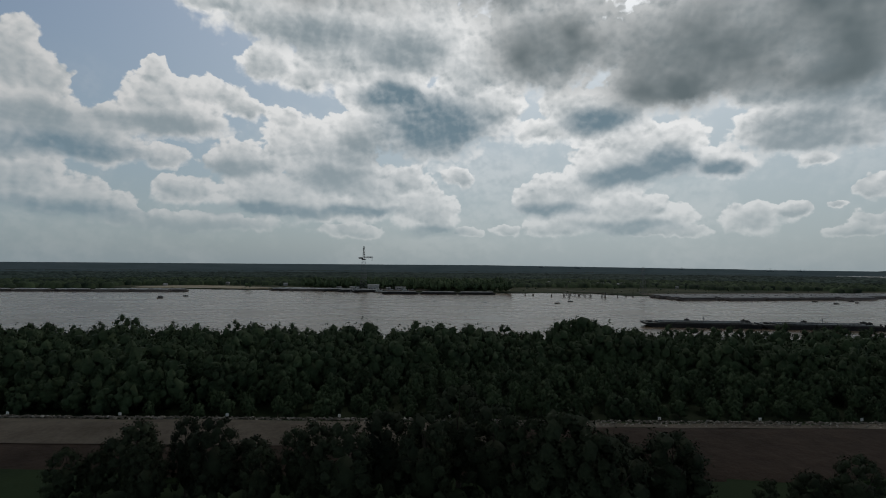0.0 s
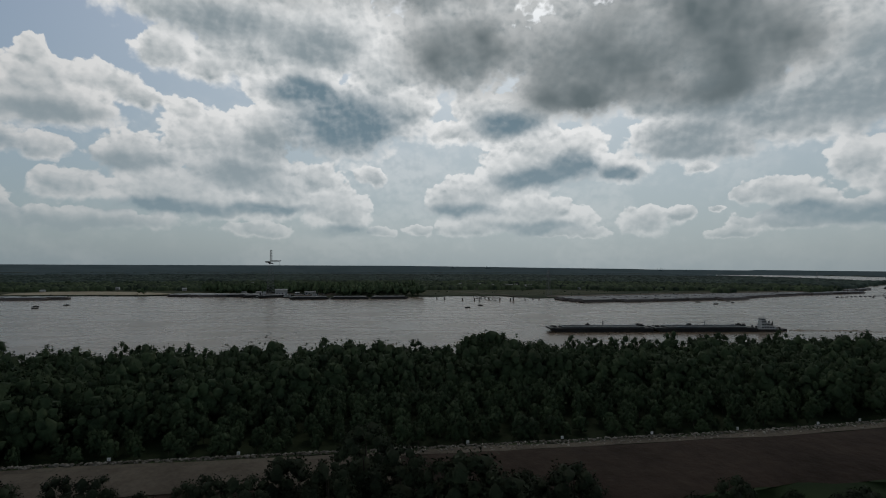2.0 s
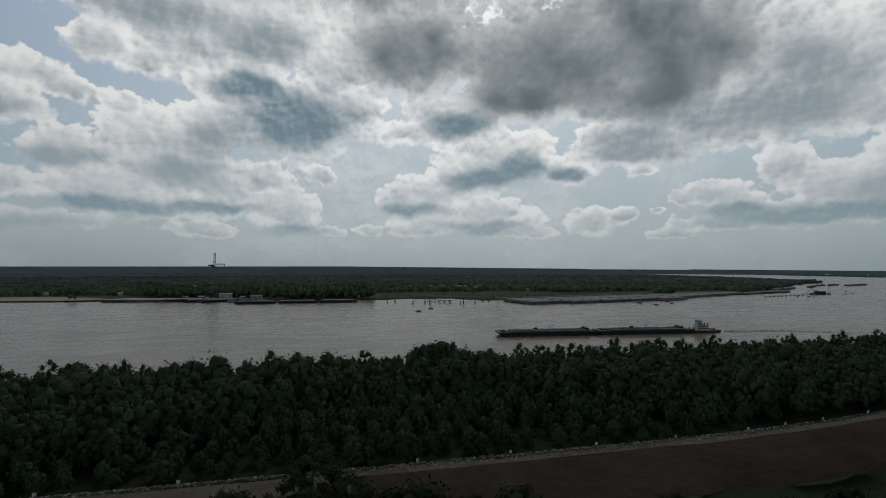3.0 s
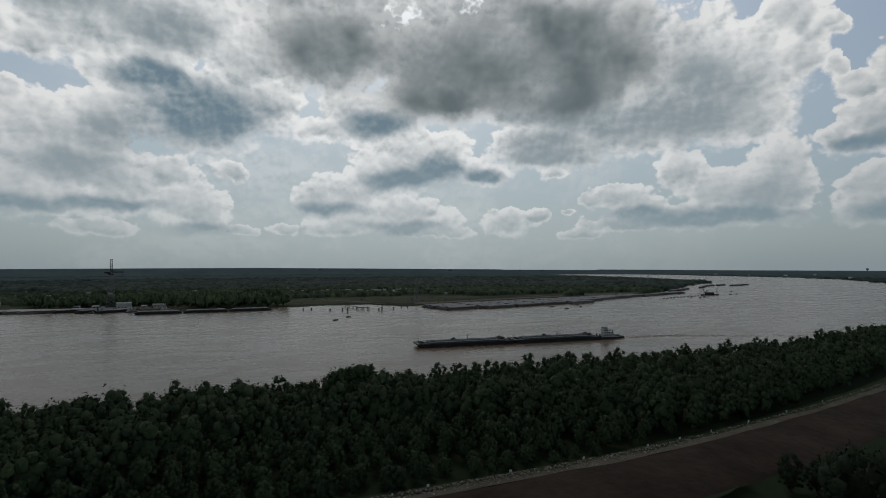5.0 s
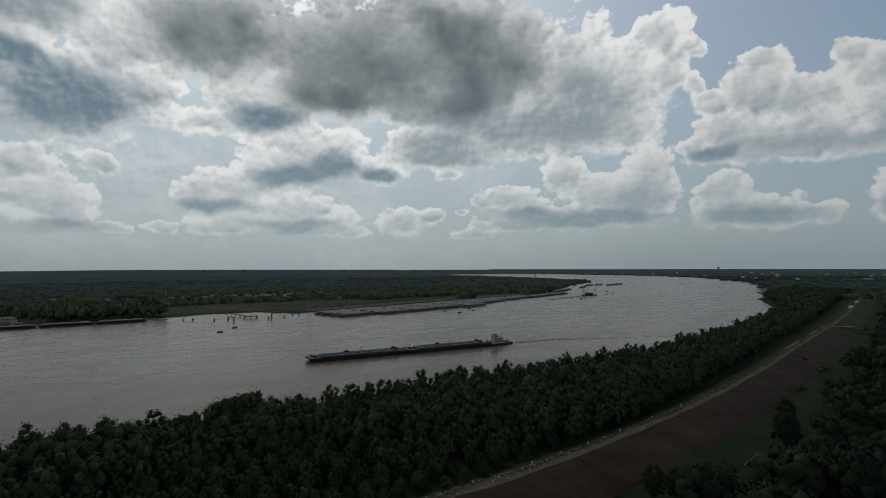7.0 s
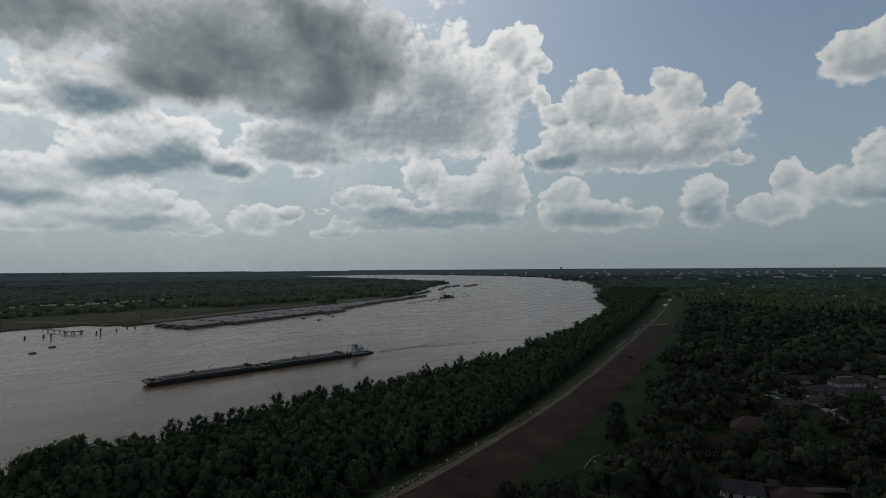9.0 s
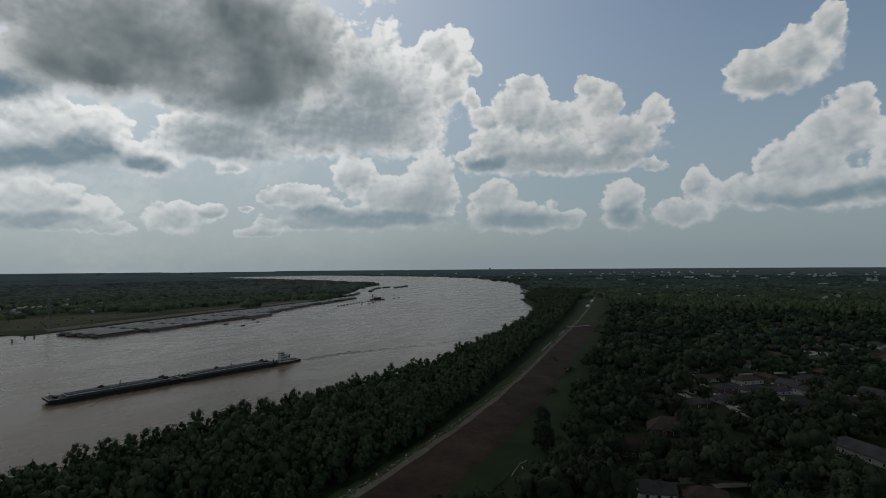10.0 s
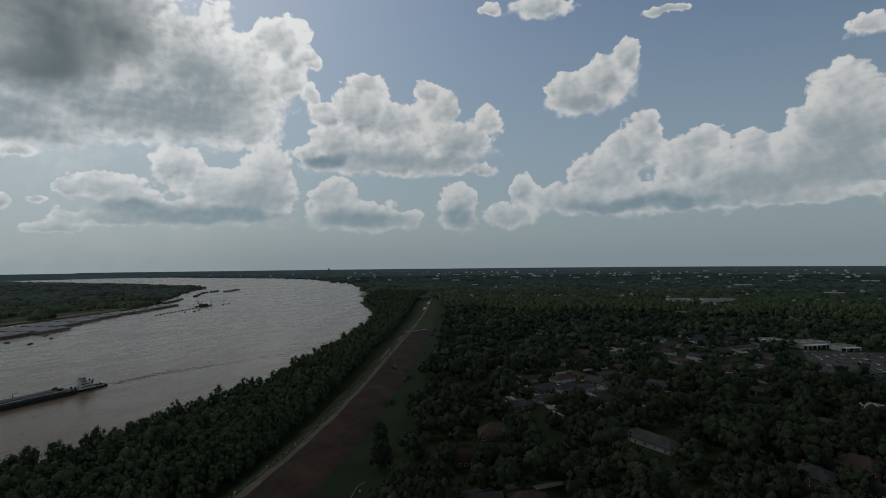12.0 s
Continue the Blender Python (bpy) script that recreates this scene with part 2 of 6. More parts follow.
sky = WN.new("ShaderNodeTexSky")
sky.sky_type, sky.sun_disc = "NISHITA", False
sky.sun_elevation, sky.sun_rotation = radians(SUN_HEIGHT), radians(SUN_TURN)
sky.air_density, sky.dust_density, sky.ozone_density = 1.0, 3.0, 1.0
tint = WN.new("ShaderNodeMix")
tint.data_type, tint.blend_type = "RGBA", "MULTIPLY"
tint.inputs[0].default_value = 1.0
wire(tint.inputs[6], sky.outputs[0]), wire(tint.inputs[7], (0.70, 0.76, 0.785, 1))
haze = wmath("ADD", wmath("MULTIPLY", wramp(height, 31.0, 1.0), 0.74), wmath("MULTIPLY", near_sun, 0.25), clamp=True)
air = wmix(haze, tint.outputs[2], wmix(near_sun, (2.58, 3.28, 3.68), (3.65, 4.38, 4.80)))
bright = wmath("ADD", wmath("MULTIPLY", near_sun, 2.7), 5.5)
core = wramp(edge, 1.0, 0.30)
foot = wmath("MULTIPLY", wramp(level, 0.45, -0.70), wramp(edge, 1.05, 0.6))
grey = wmath("ADD", wmath("ADD", wmath("MULTIPLY", core, 0.42), wmath("MULTIPLY", wmath("SUBTRACT", smooth, 0.5), 0.8)), wmath("SUBTRACT", wmath("MULTIPLY", foot, 0.42), wmath("MULTIPLY", relief, wmath("SUBTRACT", 2.6, wmath("MULTIPLY", core, 1.5)))), clamp=True)
white = WN.new("ShaderNodeCombineXYZ")
for k, g in enumerate((1.0, 1.01, 1.01)):
    wire(white.inputs[k], wmath("MULTIPLY", bright, g))
puffy = wmix(grey, white.outputs[0], wmix(near_sun, (2.55, 3.05, 3.32), (3.15, 3.60, 3.82)))
calm = wmath("SUBTRACT", 1.0, wmath("MULTIPLY", relief, 0.9))
cloud = wmix(wmath("MULTIPLY", dim_soft, wmath("MULTIPLY", calm, 0.9), clamp=True), puffy, (2.4, 2.9, 3.18))
cloud = wmix(wmath("MULTIPLY", dim_blue, wmath("MULTIPLY", calm, 0.95), clamp=True), cloud, (1.45, 2.12, 2.58))
# above 28 degrees, out of view, the cover darkens to cut ground light
under = wmix(wramp(height, 28.0, 42.0), (1.18, 1.48, 1.60), (0.33, 0.41, 0.45))
heavy = wmath("MULTIPLY", dim_deep, wmath("SUBTRACT", 1.52, wmath("MULTIPLY", smooth, 1.45)), clamp=True)
cloud = wmix(wmath("MAXIMUM", heavy, overhead), cloud, under)
cloud = wmix(wmath("ADD", wmath("MULTIPLY", wramp(height, 16.0, 0.5), 0.40), wmath("MULTIPLY", wramp(height, 6.0, 2.0), 0.25)), cloud, air)
full = wmix(density, air, cloud)
back = WN.new("ShaderNodeBackground")
wire(back.inputs["Color"], full)
back.inputs["Strength"].default_value = 0.1
WL.new(back.outputs[0], WN.new("ShaderNodeOutputWorld").inputs[0])

sun = new("sun", bpy.data.lights.new("sun", "SUN"))
sun.data.energy, sun.data.angle, sun.data.color = 0.4, radians(14), (1.0, 0.96, 0.9)
sun.matrix_world = look((400 * sun_way[0], 400 * sun_way[1], 400 * sun_way[2]), (0, 0, 0))
scene.view_settings.exposure = 0.0

# ---- materials ----
def natural(name, dark, light, rough=0.9, scale=1.0, coarse=0.06, bump=0.3, island=0.0, metallic=0.0, specular=0.14):
    """A surface that varies between two colours at two scales, with fine relief."""
    m = bpy.data.materials.new(name)
    m.use_nodes = True
    n, l = m.node_tree.nodes, m.node_tree.links
    bsdf = n["Principled BSDF"]
    where = n.new("ShaderNodeNewGeometry")

    def grain(s, d):
        t = n.new("ShaderNodeTexNoise")
        l.new(where.outputs["Position"], t.inputs["Vector"])
        t.inputs["Scale"].default_value, t.inputs["Detail"].default_value, t.inputs["Roughness"].default_value = s, d, 0.6
        return t.outputs["Fac"]

    def sums(op, a, b, c=0.0):
        t = n.new("ShaderNodeMath")
        t.operation = op
        for i, v in enumerate((a, b, c)):
            wire(t.inputs[i], v)
        return t.outputs[0]

    small, large = grain(scale, 6), grain(coarse, 4)
    mixed = sums("MULTIPLY_ADD", small, 0.8, sums("MULTIPLY_ADD", large, 1.6, -0.7))
    if island:
        mixed = sums("ADD", mixed, sums("MULTIPLY_ADD", where.outputs["Random Per Island"], island, -island / 2))
        mixed = sums("ADD", mixed, sums("MULTIPLY_ADD", n.new("ShaderNodeObjectInfo").outputs["Random"], island, -island / 2))
    ramp = n.new("ShaderNodeMix")
    ramp.data_type, ramp.clamp_factor = "RGBA", True
    l.new(mixed, ramp.inputs[0])
    ramp.inputs[6].default_value, ramp.inputs[7].default_value = (*dark, 1), (*light, 1)
    l.new(ramp.outputs[2], bsdf.inputs["Base Color"])
    bsdf.inputs["Roughness"].default_value, bsdf.inputs["Metallic"].default_value = rough, metallic
    bsdf.inputs["Specular IOR Level"].default_value = specular
    if bump:
        b = n.new("ShaderNodeBump")
        b.inputs["Strength"].default_value, b.inputs["Distance"].default_value = bump, 0.3 / scale
        l.new(small, b.inputs["Height"])
        l.new(b.outputs[0], bsdf.inputs["Normal"])
    return m


def water_material():
    m = bpy.data.materials.new("muddy_water")
    m.use_nodes = True
    n, l = m.node_tree.nodes, m.node_tree.links
    bsdf = n["Principled BSDF"]
    where = n.new("ShaderNodeNewGeometry")
    turned = n.new("ShaderNodeMapping")
    turned.inputs["Rotation"].default_value = (0, 0, radians(-14))
    turned.inputs["Scale"].default_value = (0.5, 1.0, 1.0)
    l.new(where.outputs["Position"], turned.inputs["Vector"])

    def grain(s, d, r=0.55, dist=0.0):
        t = n.new("ShaderNodeTexNoise")
        l.new(turned.outputs[0], t.inputs["Vector"])
        t.inputs["Scale"].default_value, t.inputs["Detail"].default_value, t.inputs["Roughness"].default_value = s, d, r
        t.inputs["Distortion"].default_value = dist
        return t.outputs["Fac"]

    ripple, boil, drift = grain(0.30, 4), grain(0.022, 5, 0.62, 1.8), grain(0.006, 4, 0.6, 1.2)
    mud = n.new("ShaderNodeMix")
    mud.data_type = "RGBA"
    l.new(drift, mud.inputs[0])
    mud.inputs[6].default_value, mud.inputs[7].default_value = (0.118, 0.080, 0.050, 1), (0.205, 0.142, 0.092, 1)
    l.new(mud.outputs[2], bsdf.inputs["Base Color"])
    ruff = n.new("ShaderNodeMapRange")
    l.new(boil, ruff.inputs[0])
    ruff.inputs[1].default_value, ruff.inputs[2].default_value, ruff.inputs[3].default_value, ruff.inputs[4].default_value = 0.38, 0.62, 0.245, 0.30
    l.new(ruff.outputs[0], bsdf.inputs["Roughness"])
    bsdf.inputs["IOR"].default_value = 1.33
    bsdf.inputs["Specular IOR Level"].default_value = 0.38
    ruffled = n.new("ShaderNodeMapRange")
    l.new(drift, ruffled.inputs[0])
    ruffled.inputs[1].default_value, ruffled.inputs[2].default_value, ruffled.inputs[3].default_value, ruffled.inputs[4].default_value = 0.42, 0.62, 0.15, 1.0
    h = n.new("ShaderNodeMath")
    h.operation = "MULTIPLY"
    l.new(ruffled.outputs[0], h.inputs[0])
    l.new(ripple, h.inputs[1])
    b = n.new("ShaderNodeBump")
    b.inputs["Strength"].default_value, b.inputs["Distance"].default_value = 0.13, 0.5
    l.new(h.outputs[0], b.inputs["Height"])
    l.new(b.outputs[0], bsdf.inputs["Normal"])
    return m


def glass_material():
    m = bpy.data.materials.new("window_glass")
    m.use_nodes = True
    b = m.node_tree.nodes["Principled BSDF"]
    b.inputs["Base Color"].default_value = (0.02, 0.025, 0.03, 1)
    b.inputs["Roughness"].default_value = 0.06
    return m


M = {
    "water": water_material(),
    "glass": glass_material(),
    "grass": natural("meadow_grass", (0.011, 0.020, 0.008), (0.034, 0.050, 0.019), 0.95, 0.6, 0.012, 0.5),
    "lawn": natural("lawn_grass", (0.011, 0.023, 0.008), (0.028, 0.050, 0.015), 0.95, 1.5, 0.05, 0.4),
    "verge": natural("verge_grass", (0.018, 0.030, 0.011), (0.050, 0.074, 0.024), 0.95, 0.8, 0.04, 0.4),
    "dirt": natural("levee_dirt", (0.022, 0.015, 0.011), (0.076, 0.053, 0.040), 0.95, 0.3, 0.05, 0.6),
    "track": natural("gravel_track", (0.075, 0.062, 0.048), (0.19, 0.162, 0.126), 0.95, 1.2, 0.08, 0.5),
    "pale_track": natural("trodden_gravel", (0.070, 0.057, 0.044), (0.19, 0.16, 0.125), 0.95, 0.9, 0.09, 0.5),
    "rock": natural("rubble_stone", (0.17, 0.15, 0.125), (0.50, 0.46, 0.40), 0.9, 2.0, 0.2, 0.5, island=1.0),
    "sand": natural("river_sand", (0.30, 0.25, 0.17), (0.52, 0.45, 0.33), 0.95, 0.3, 0.02, 0.3),
    "leaf": natural("leaves", (0.021, 0.034, 0.018), (0.070, 0.104, 0.050), 0.8, 0.9, 0.085, 0.5, island=0.22, specular=0.1),
    "leaf_oak": natural("oak_leaves", (0.015, 0.021, 0.013), (0.050, 0.066, 0.036), 0.8, 0.9, 0.045, 0.5, island=0.30, specular=0.1),
    # distance haze, and sun on the far suburb, painted into the green
    "leaf_far": natural("sun_and_haze_leaves", (0.013, 0.026, 0.017), (0.094, 0.132, 0.065), 0.9, 0.06, 0.011, 0.0, island=0.7),
    # bluer leaves: haze of the middle distance is put into the colour
    "leaf_mid": natural("haze_tinted_leaves", (0.017, 0.032, 0.028), (0.082, 0.118, 0.096), 0.9, 0.05, 0.006, 0.0, island=0.7),
    # paleness and blue of far haze painted into this leaf colour
    "leaf_haze": natural("haze_painted_leaves", (0.085, 0.118, 0.124), (0.135, 0.170, 0.175), 1.0, 0.05, 0.004, 0.0, island=0.5, specular=0.0),
    "straw": natural("straw_field", (0.022, 0.034, 0.014), (0.092, 0.092, 0.044), 0.95, 0.08, 0.020, 0.3),
    "bark": natural("bark", (0.035, 0.028, 0.022), (0.10, 0.085, 0.07), 0.95, 3.0, 0.4, 0.5),
    "asphalt": natural("asphalt", (0.05, 0.049, 0.047), (0.105, 0.10, 0.095), 0.95, 1.5, 0.08, 0.3),
    "concrete": natural("concrete", (0.22, 0.21, 0.19), (0.36, 0.35, 0.32), 0.9, 1.2, 0.15, 0.3),
    "steel_dark": natural("dark_painted_steel", (0.012, 0.013, 0.015), (0.045, 0.042, 0.04), 0.6, 0.5, 0.06, 0.2),
    "rust": natural("rusty_hull", (0.05, 0.042, 0.04), (0.20, 0.175, 0.16), 0.8, 0.4, 0.02, 0.3, island=0.8),
    "cover": natural("weathered_barge_cover", (0.24, 0.24, 0.24), (0.42, 0.41, 0.40), 0.65, 0.4, 0.03, 0.2, island=0.5),
    "lid_white": natural("white_fibreglass_lid", (0.42, 0.42, 0.41), (0.66, 0.65, 0.63), 0.6, 0.4, 0.03, 0.2, island=0.4),
    "deck": natural("deck_paint", (0.026, 0.030, 0.031), (0.075, 0.077, 0.075), 0.7, 0.6, 0.07, 0.3),
    "white": natural("white_paint", (0.55, 0.55, 0.54), (0.80, 0.80, 0.78), 0.55, 1.0, 0.1, 0.1),
    "boat_white": natural("worn_boat_paint", (0.38, 0.38, 0.37), (0.66, 0.66, 0.64), 0.6, 0.8, 0.3, 0.1),
    "tower": natural("galvanised_lattice", (0.12, 0.125, 0.13), (0.27, 0.27, 0.27), 0.6, 1.0, 0.1, 0.0),
    "roof_grey": natural("grey_shingles", (0.032, 0.033, 0.036), (0.085, 0.085, 0.09), 0.95, 2.5, 0.2, 0.4, island=0.3),
    "roof_brown": natural("brown_shingles", (0.046, 0.034, 0.029), (0.098, 0.075, 0.064), 0.95, 2.5, 0.2, 0.4, island=0.3),
    "roof_pale": natural("pale_roof", (0.20, 0.20, 0.20), (0.48, 0.48, 0.47), 0.8, 0.8, 0.1, 0.2, island=0.4),
    "brick": natural("brick_wall", (0.072, 0.050, 0.042), (0.155, 0.110, 0.09), 0.9, 4.0, 0.4, 0.3),
    "siding": natural("painted_siding", (0.24, 0.235, 0.225), (0.50, 0.49, 0.47), 0.75, 2.0, 0.2, 0.2, island=0.4),
    "wood": natural("grey_timber", (0.06, 0.05, 0.04), (0.16, 0.14, 0.12), 0.9, 3.0, 0.4, 0.4),
    # blue-grey of distant haze, painted as a base colour
    "distance": natural("painted_far_haze", (0.085, 0.118, 0.126), (0.135, 0.170, 0.178), 1.0, 0.03, 0.004, 0.0, specular=0.0),
    "orange": natural("machine_orange", (0.08, 0.040, 0.024), (0.14, 0.070, 0.040), 0.6, 1.0, 0.1, 0.0),
    "car": natural("car_paint", (0.02, 0.02, 0.024), (0.70, 0.70, 0.70), 0.35, 0.02, 0.3, 0.0, island=1.6),
}


# ---- building helpers ----
class Geo:
    """Loose vertices and faces that become one mesh."""

    def __init__(self):
        self.v, self.f = [], []

    def add(self, verts, faces):
        k = len(self.v)
        self.v += [tuple(p) for p in verts]
        self.f += [tuple(k + i for i in face) for face in faces]
        return self

    def box(self, x, y, z, sx, sy, sz, turn=0.0, taper=1.0):
        """A box standing on z, centred on x and y."""
        c, s = math.cos(radians(turn)), math.sin(radians(turn))
        pts = []
        for k, t in ((0, 1.0), (1, taper)):
            for a, b in ((-1, -1), (1, -1), (1, 1), (-1, 1)):
                px, py = a * sx / 2 * t, b * sy / 2 * t
                pts.append((x + c * px - s * py, y + s * px + c * py, z + k * sz))
        return self.add(pts, [(3, 2, 1, 0), (4, 5, 6, 7), (0, 1, 5, 4), (1, 2, 6, 5), (2, 3, 7, 6), (3, 0, 4, 7)])

    def rod(self, a, b, r0, r1=None, n=6):
        """A tapered rod from a to b."""
        a, b, r1 = Vector(a), Vector(b), r0 if r1 is None else r1
        q = (b - a).to_track_quat("Z", "Y").to_matrix()
        pts = []
        for p, r in ((a, r0), (b, r1)):
            pts += [p + q @ Vector((r * math.cos(2 * math.pi * i / n), r * math.sin(2 * math.pi * i / n), 0)) for i in range(n)]
        return self.add(pts, [(i, (i + 1) % n, n + (i + 1) % n, n + i) for i in range(n)] + [tuple(range(n))[::-1], tuple(range(n, 2 * n))])

    def loft(self, rings, closed_ends=True):
        n, m = len(rings[0]), len(rings)
        faces = [(k * n + i, k * n + (i + 1) % n, (k + 1) * n + (i + 1) % n, (k + 1) * n + i) for k in range(m - 1) for i in range(n)]
        if closed_ends:
            faces += [tuple(range(n))[::-1], tuple(range((m - 1) * n, m * n))]
        return self.add([p for r in rings for p in r], faces)

    def mesh(self, name, material):
        me = bpy.data.meshes.new(name)
        me.from_pydata(self.v, [], self.f)
        me.materials.append(material)
        me.update()
        return me


def part(name, geo, material, parent=None, label=""):
    ob = new(name, geo.mesh(name, material) if isinstance(geo, Geo) else geo)
    if parent:
        ob.parent = parent
    if label:
        ob["label"] = label
    return ob


def thing(name, m, label, category, group="", kind=""):
    ob = new(name)
    ob.matrix_basis = m
    return tagged(ob, label, category, group, kind)


def sheet(name, verts, tris, material, label="", kind="stuff", category="", normals=None):
    """One mesh from arrays of vertices and triangles; normals, if given, round off the leaf clumps."""
    me = bpy.data.meshes.new(name)
    verts, tris = np.asarray(verts, np.float32), np.asarray(tris, np.int32)
    me.vertices.add(len(verts)), me.loops.add(tris.size), me.polygons.add(len(tris))
    me.vertices.foreach_set("co", verts.ravel())
    me.loops.foreach_set("vertex_index", tris.ravel())
    me.polygons.foreach_set("loop_start", np.arange(0, tris.size, tris.shape[1], dtype=np.int32))
    me.polygons.foreach_set("loop_total", np.full(len(tris), tris.shape[1], np.int32))
    me.materials.append(material)
    me.update(calc_edges=True)
    if normals is not None:
        me.attributes.new("custom_normal", "FLOAT_VECTOR", "POINT").data.foreach_set("vector", np.asarray(normals, np.float32).ravel())
    ob = new(name, me)
    return tagged(ob, label, category, kind=kind) if label else ob


# ---- the lie of the land ----
RIVER_NEAR = [(-4800, 300), (-900, 258), (-300, 250), (200, 247), (363, 241), (541, 277), (694, 316), (955, 418), (1173, 550), (1290, 582),
              (1440, 640), (1810, 838), (2140, 1031), (2602, 1513), (2870, 2013), (2940, 2493), (3033, 3129), (3092, 3531), (3150, 4900)]
RIVER_FAR = [(2420, 4900), (2300, 3400), (2150, 2700), (2000, 2100), (1860, 1690), (1700, 1440), (1450, 1300), (1040, 1010), (850, 935), (640, 915),
             (440, 870), (350, 840), (300, 835), (270, 905), (184, 908), (133, 895), (60, 905), (-84, 905), (-170, 965), (-277, 990), (-339, 955),
             (-438, 972), (-600, 945), (-1200, 950), (-4800, 1000)]
SHORE = np.array(RIVER_NEAR + RIVER_FAR, float)
LEVEE = np.array([(-900, 135.5), (-100, 135.5), (110, 135), (150, 135.5), (200, 141), (250, 148), (300, 156), (400, 177.5), (525, 208), (686, 245), (830, 282), (960, 316),
                  (1150, 372), (1300, 410), (1700, 470)], float)


LEVEE_X = np.arange(-1000, 1800, 10.0)
LEVEE_LINE = np.interp(LEVEE_X, LEVEE[:, 0], LEVEE[:, 1])
BELL = np.exp(-np.linspace(-2, 2, 15) ** 2)
LEVEE_LINE[7:-7] = np.convolve(LEVEE_LINE, BELL / BELL.sum(), "valid")


def levee_y(x):
    return np.interp(x, LEVEE_X, LEVEE_LINE)


def to_river(x, y):
    """Metres to the waterline: above zero on land, below in the river."""
    x, y = np.asarray(x, float), np.asarray(y, float)
    best, inside = np.full(x.shape, 1e9), np.zeros(x.shape, bool)
    for (x0, y0), (x1, y1) in zip(SHORE, np.roll(SHORE, -1, 0)):
        dx, dy = x1 - x0, y1 - y0
        t = np.clip(((x - x0) * dx + (y - y0) * dy) / (dx * dx + dy * dy), 0, 1)
        best = np.minimum(best, np.hypot(x - x0 - t * dx, y - y0 - t * dy))
        if dy:
            inside ^= ((y0 > y) != (y1 > y)) & (x < dx * (y - y0) / dy + x0)
    return np.where(inside, -best, best)


def ground_z(x, y):
    z = np.clip(to_river(x, y) * 0.25, -3.0, 1.6)
    # far rim raised by bearing so the skyline fits the camera's view
    far = np.clip((np.hypot(x - 20, y) - 4150) / 700, 0, 1)
    turn = np.degrees(np.arctan2(x - 20, y))
    rise = np.interp(turn, [-180, -90, -35, 4, 26, 35, 52, 75, 130, 180], [28, 45, 55, 57, 38, 35, 25, 18, 17, 28])
    return z + rise * far * far * (3 - 2 * far)


def polar_ground():
    az = np.radians(np.concatenate([np.arange(-62, 128, 0.6), np.arange(128, 298, 4.0)]))
    r = np.concatenate([[0.03, 4.0], 20 * 1.0285 ** np.arange(0, 197)])
    r = np.append(r[r < 4850], 4870)
    a, rr = np.meshgrid(az, r)
    x, y = 20 + rr * np.sin(a), rr * np.cos(a)
    verts = np.stack([x, y, ground_z(x, y)], -1).reshape(-1, 3)
    n, m = len(az), len(r)
    i, j = np.meshgrid(np.arange(n), np.arange(m - 1))
    i2 = (i + 1) % n
    quads = np.stack([j * n + i, (j + 1) * n + i, (j + 1) * n + i2, j * n + i2], -1).reshape(-1, 4)
    quads = np.concatenate([quads, [[0, n // 4, n // 2, 3 * n // 4]]])
    ob = sheet("ground", verts, quads, M["grass"], "flat grassy river land, far rim raised to fit the camera's horizon", "structure", "ground")
    # beyond 4250 m the ground colour has haze painted in
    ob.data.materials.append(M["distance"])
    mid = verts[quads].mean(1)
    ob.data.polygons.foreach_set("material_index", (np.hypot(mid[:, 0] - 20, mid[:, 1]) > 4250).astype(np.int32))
    return ob


ground = polar_ground()


def build_water():
    bm = bmesh.new()
    bm.faces.new([bm.verts.new((x, y, 0)) for x, y in [(-4600, 180), (4600, 180), (4600, 1200), (3500, 3250), (2600, 4000), (1500, 4000), (-2800, 3600), (-4300, 1800)]])
    me = bpy.data.meshes.new("water")
    bm.to_mesh(me)
    me.materials.append(M["water"])
    return tagged(new("water", me), "wide muddy brown river with slow swirling ripples", "river", kind="structure")


water = build_water()


def strip(name, offsets, material, label, x0=-260, x1=1250, step=6.0, parent=None):
    """A band along the levee: pairs of offset towards the river and height above the water."""
    xs = np.arange(x0, x1, step)
    ys = levee_y(xs)
    tx, ty = np.gradient(xs), np.gradient(ys)
    ln = np.hypot(tx, ty)
    rows = []
    for k, (s, z) in enumerate(offsets):
        wob = np.array([noise.noise((x * 0.05, s, k * 3.1)) for x in xs])
        rows.append(np.stack([xs - ty / ln * (s + wob * (3.5 if s < -26 else 0.9)), ys + tx / ln * (s + wob * (3.5 if s < -26 else 0.9)), z + 0.12 * wob], -1))
    n, m = len(xs), len(rows)
    verts = np.concatenate(rows)
    i, j = np.meshgrid(np.arange(n - 1), np.arange(m - 1))
    quads = np.stack([j * n + i, j * n + i + 1, (j + 1) * n + i + 1, (j + 1) * n + i], -1).reshape(-1, 4)
    return sheet(name, verts, quads, material, label, "structure", "levee")


strip("levee_slope", [(-29, 1.2), (-27, 2.0), (-18, 3.3), (-9, 4.5), (-4, 5.0), (-3.2, 5.05)], M["dirt"], "bare brown earth slope of the levee", x1=712)
strip("grass_slope", [(-29, 1.2), (-27, 2.0), (-18, 3.3), (-9, 4.5), (-4, 5.0), (-3.2, 5.05)], M["verge"], "rough grassy slope of the levee", 700)
strip("gravel_track", [(-3.2, 5.08), (-1.4, 5.16), (0.2, 5.1)], M["track"], "pale gravel track along the levee crown")
strip("levee_bank", [(0.0, 5.0), (2.4, 4.6), (7, 2.9), (12, 1.5), (14, 1.0)], M["verge"], "grassy river side of the levee")
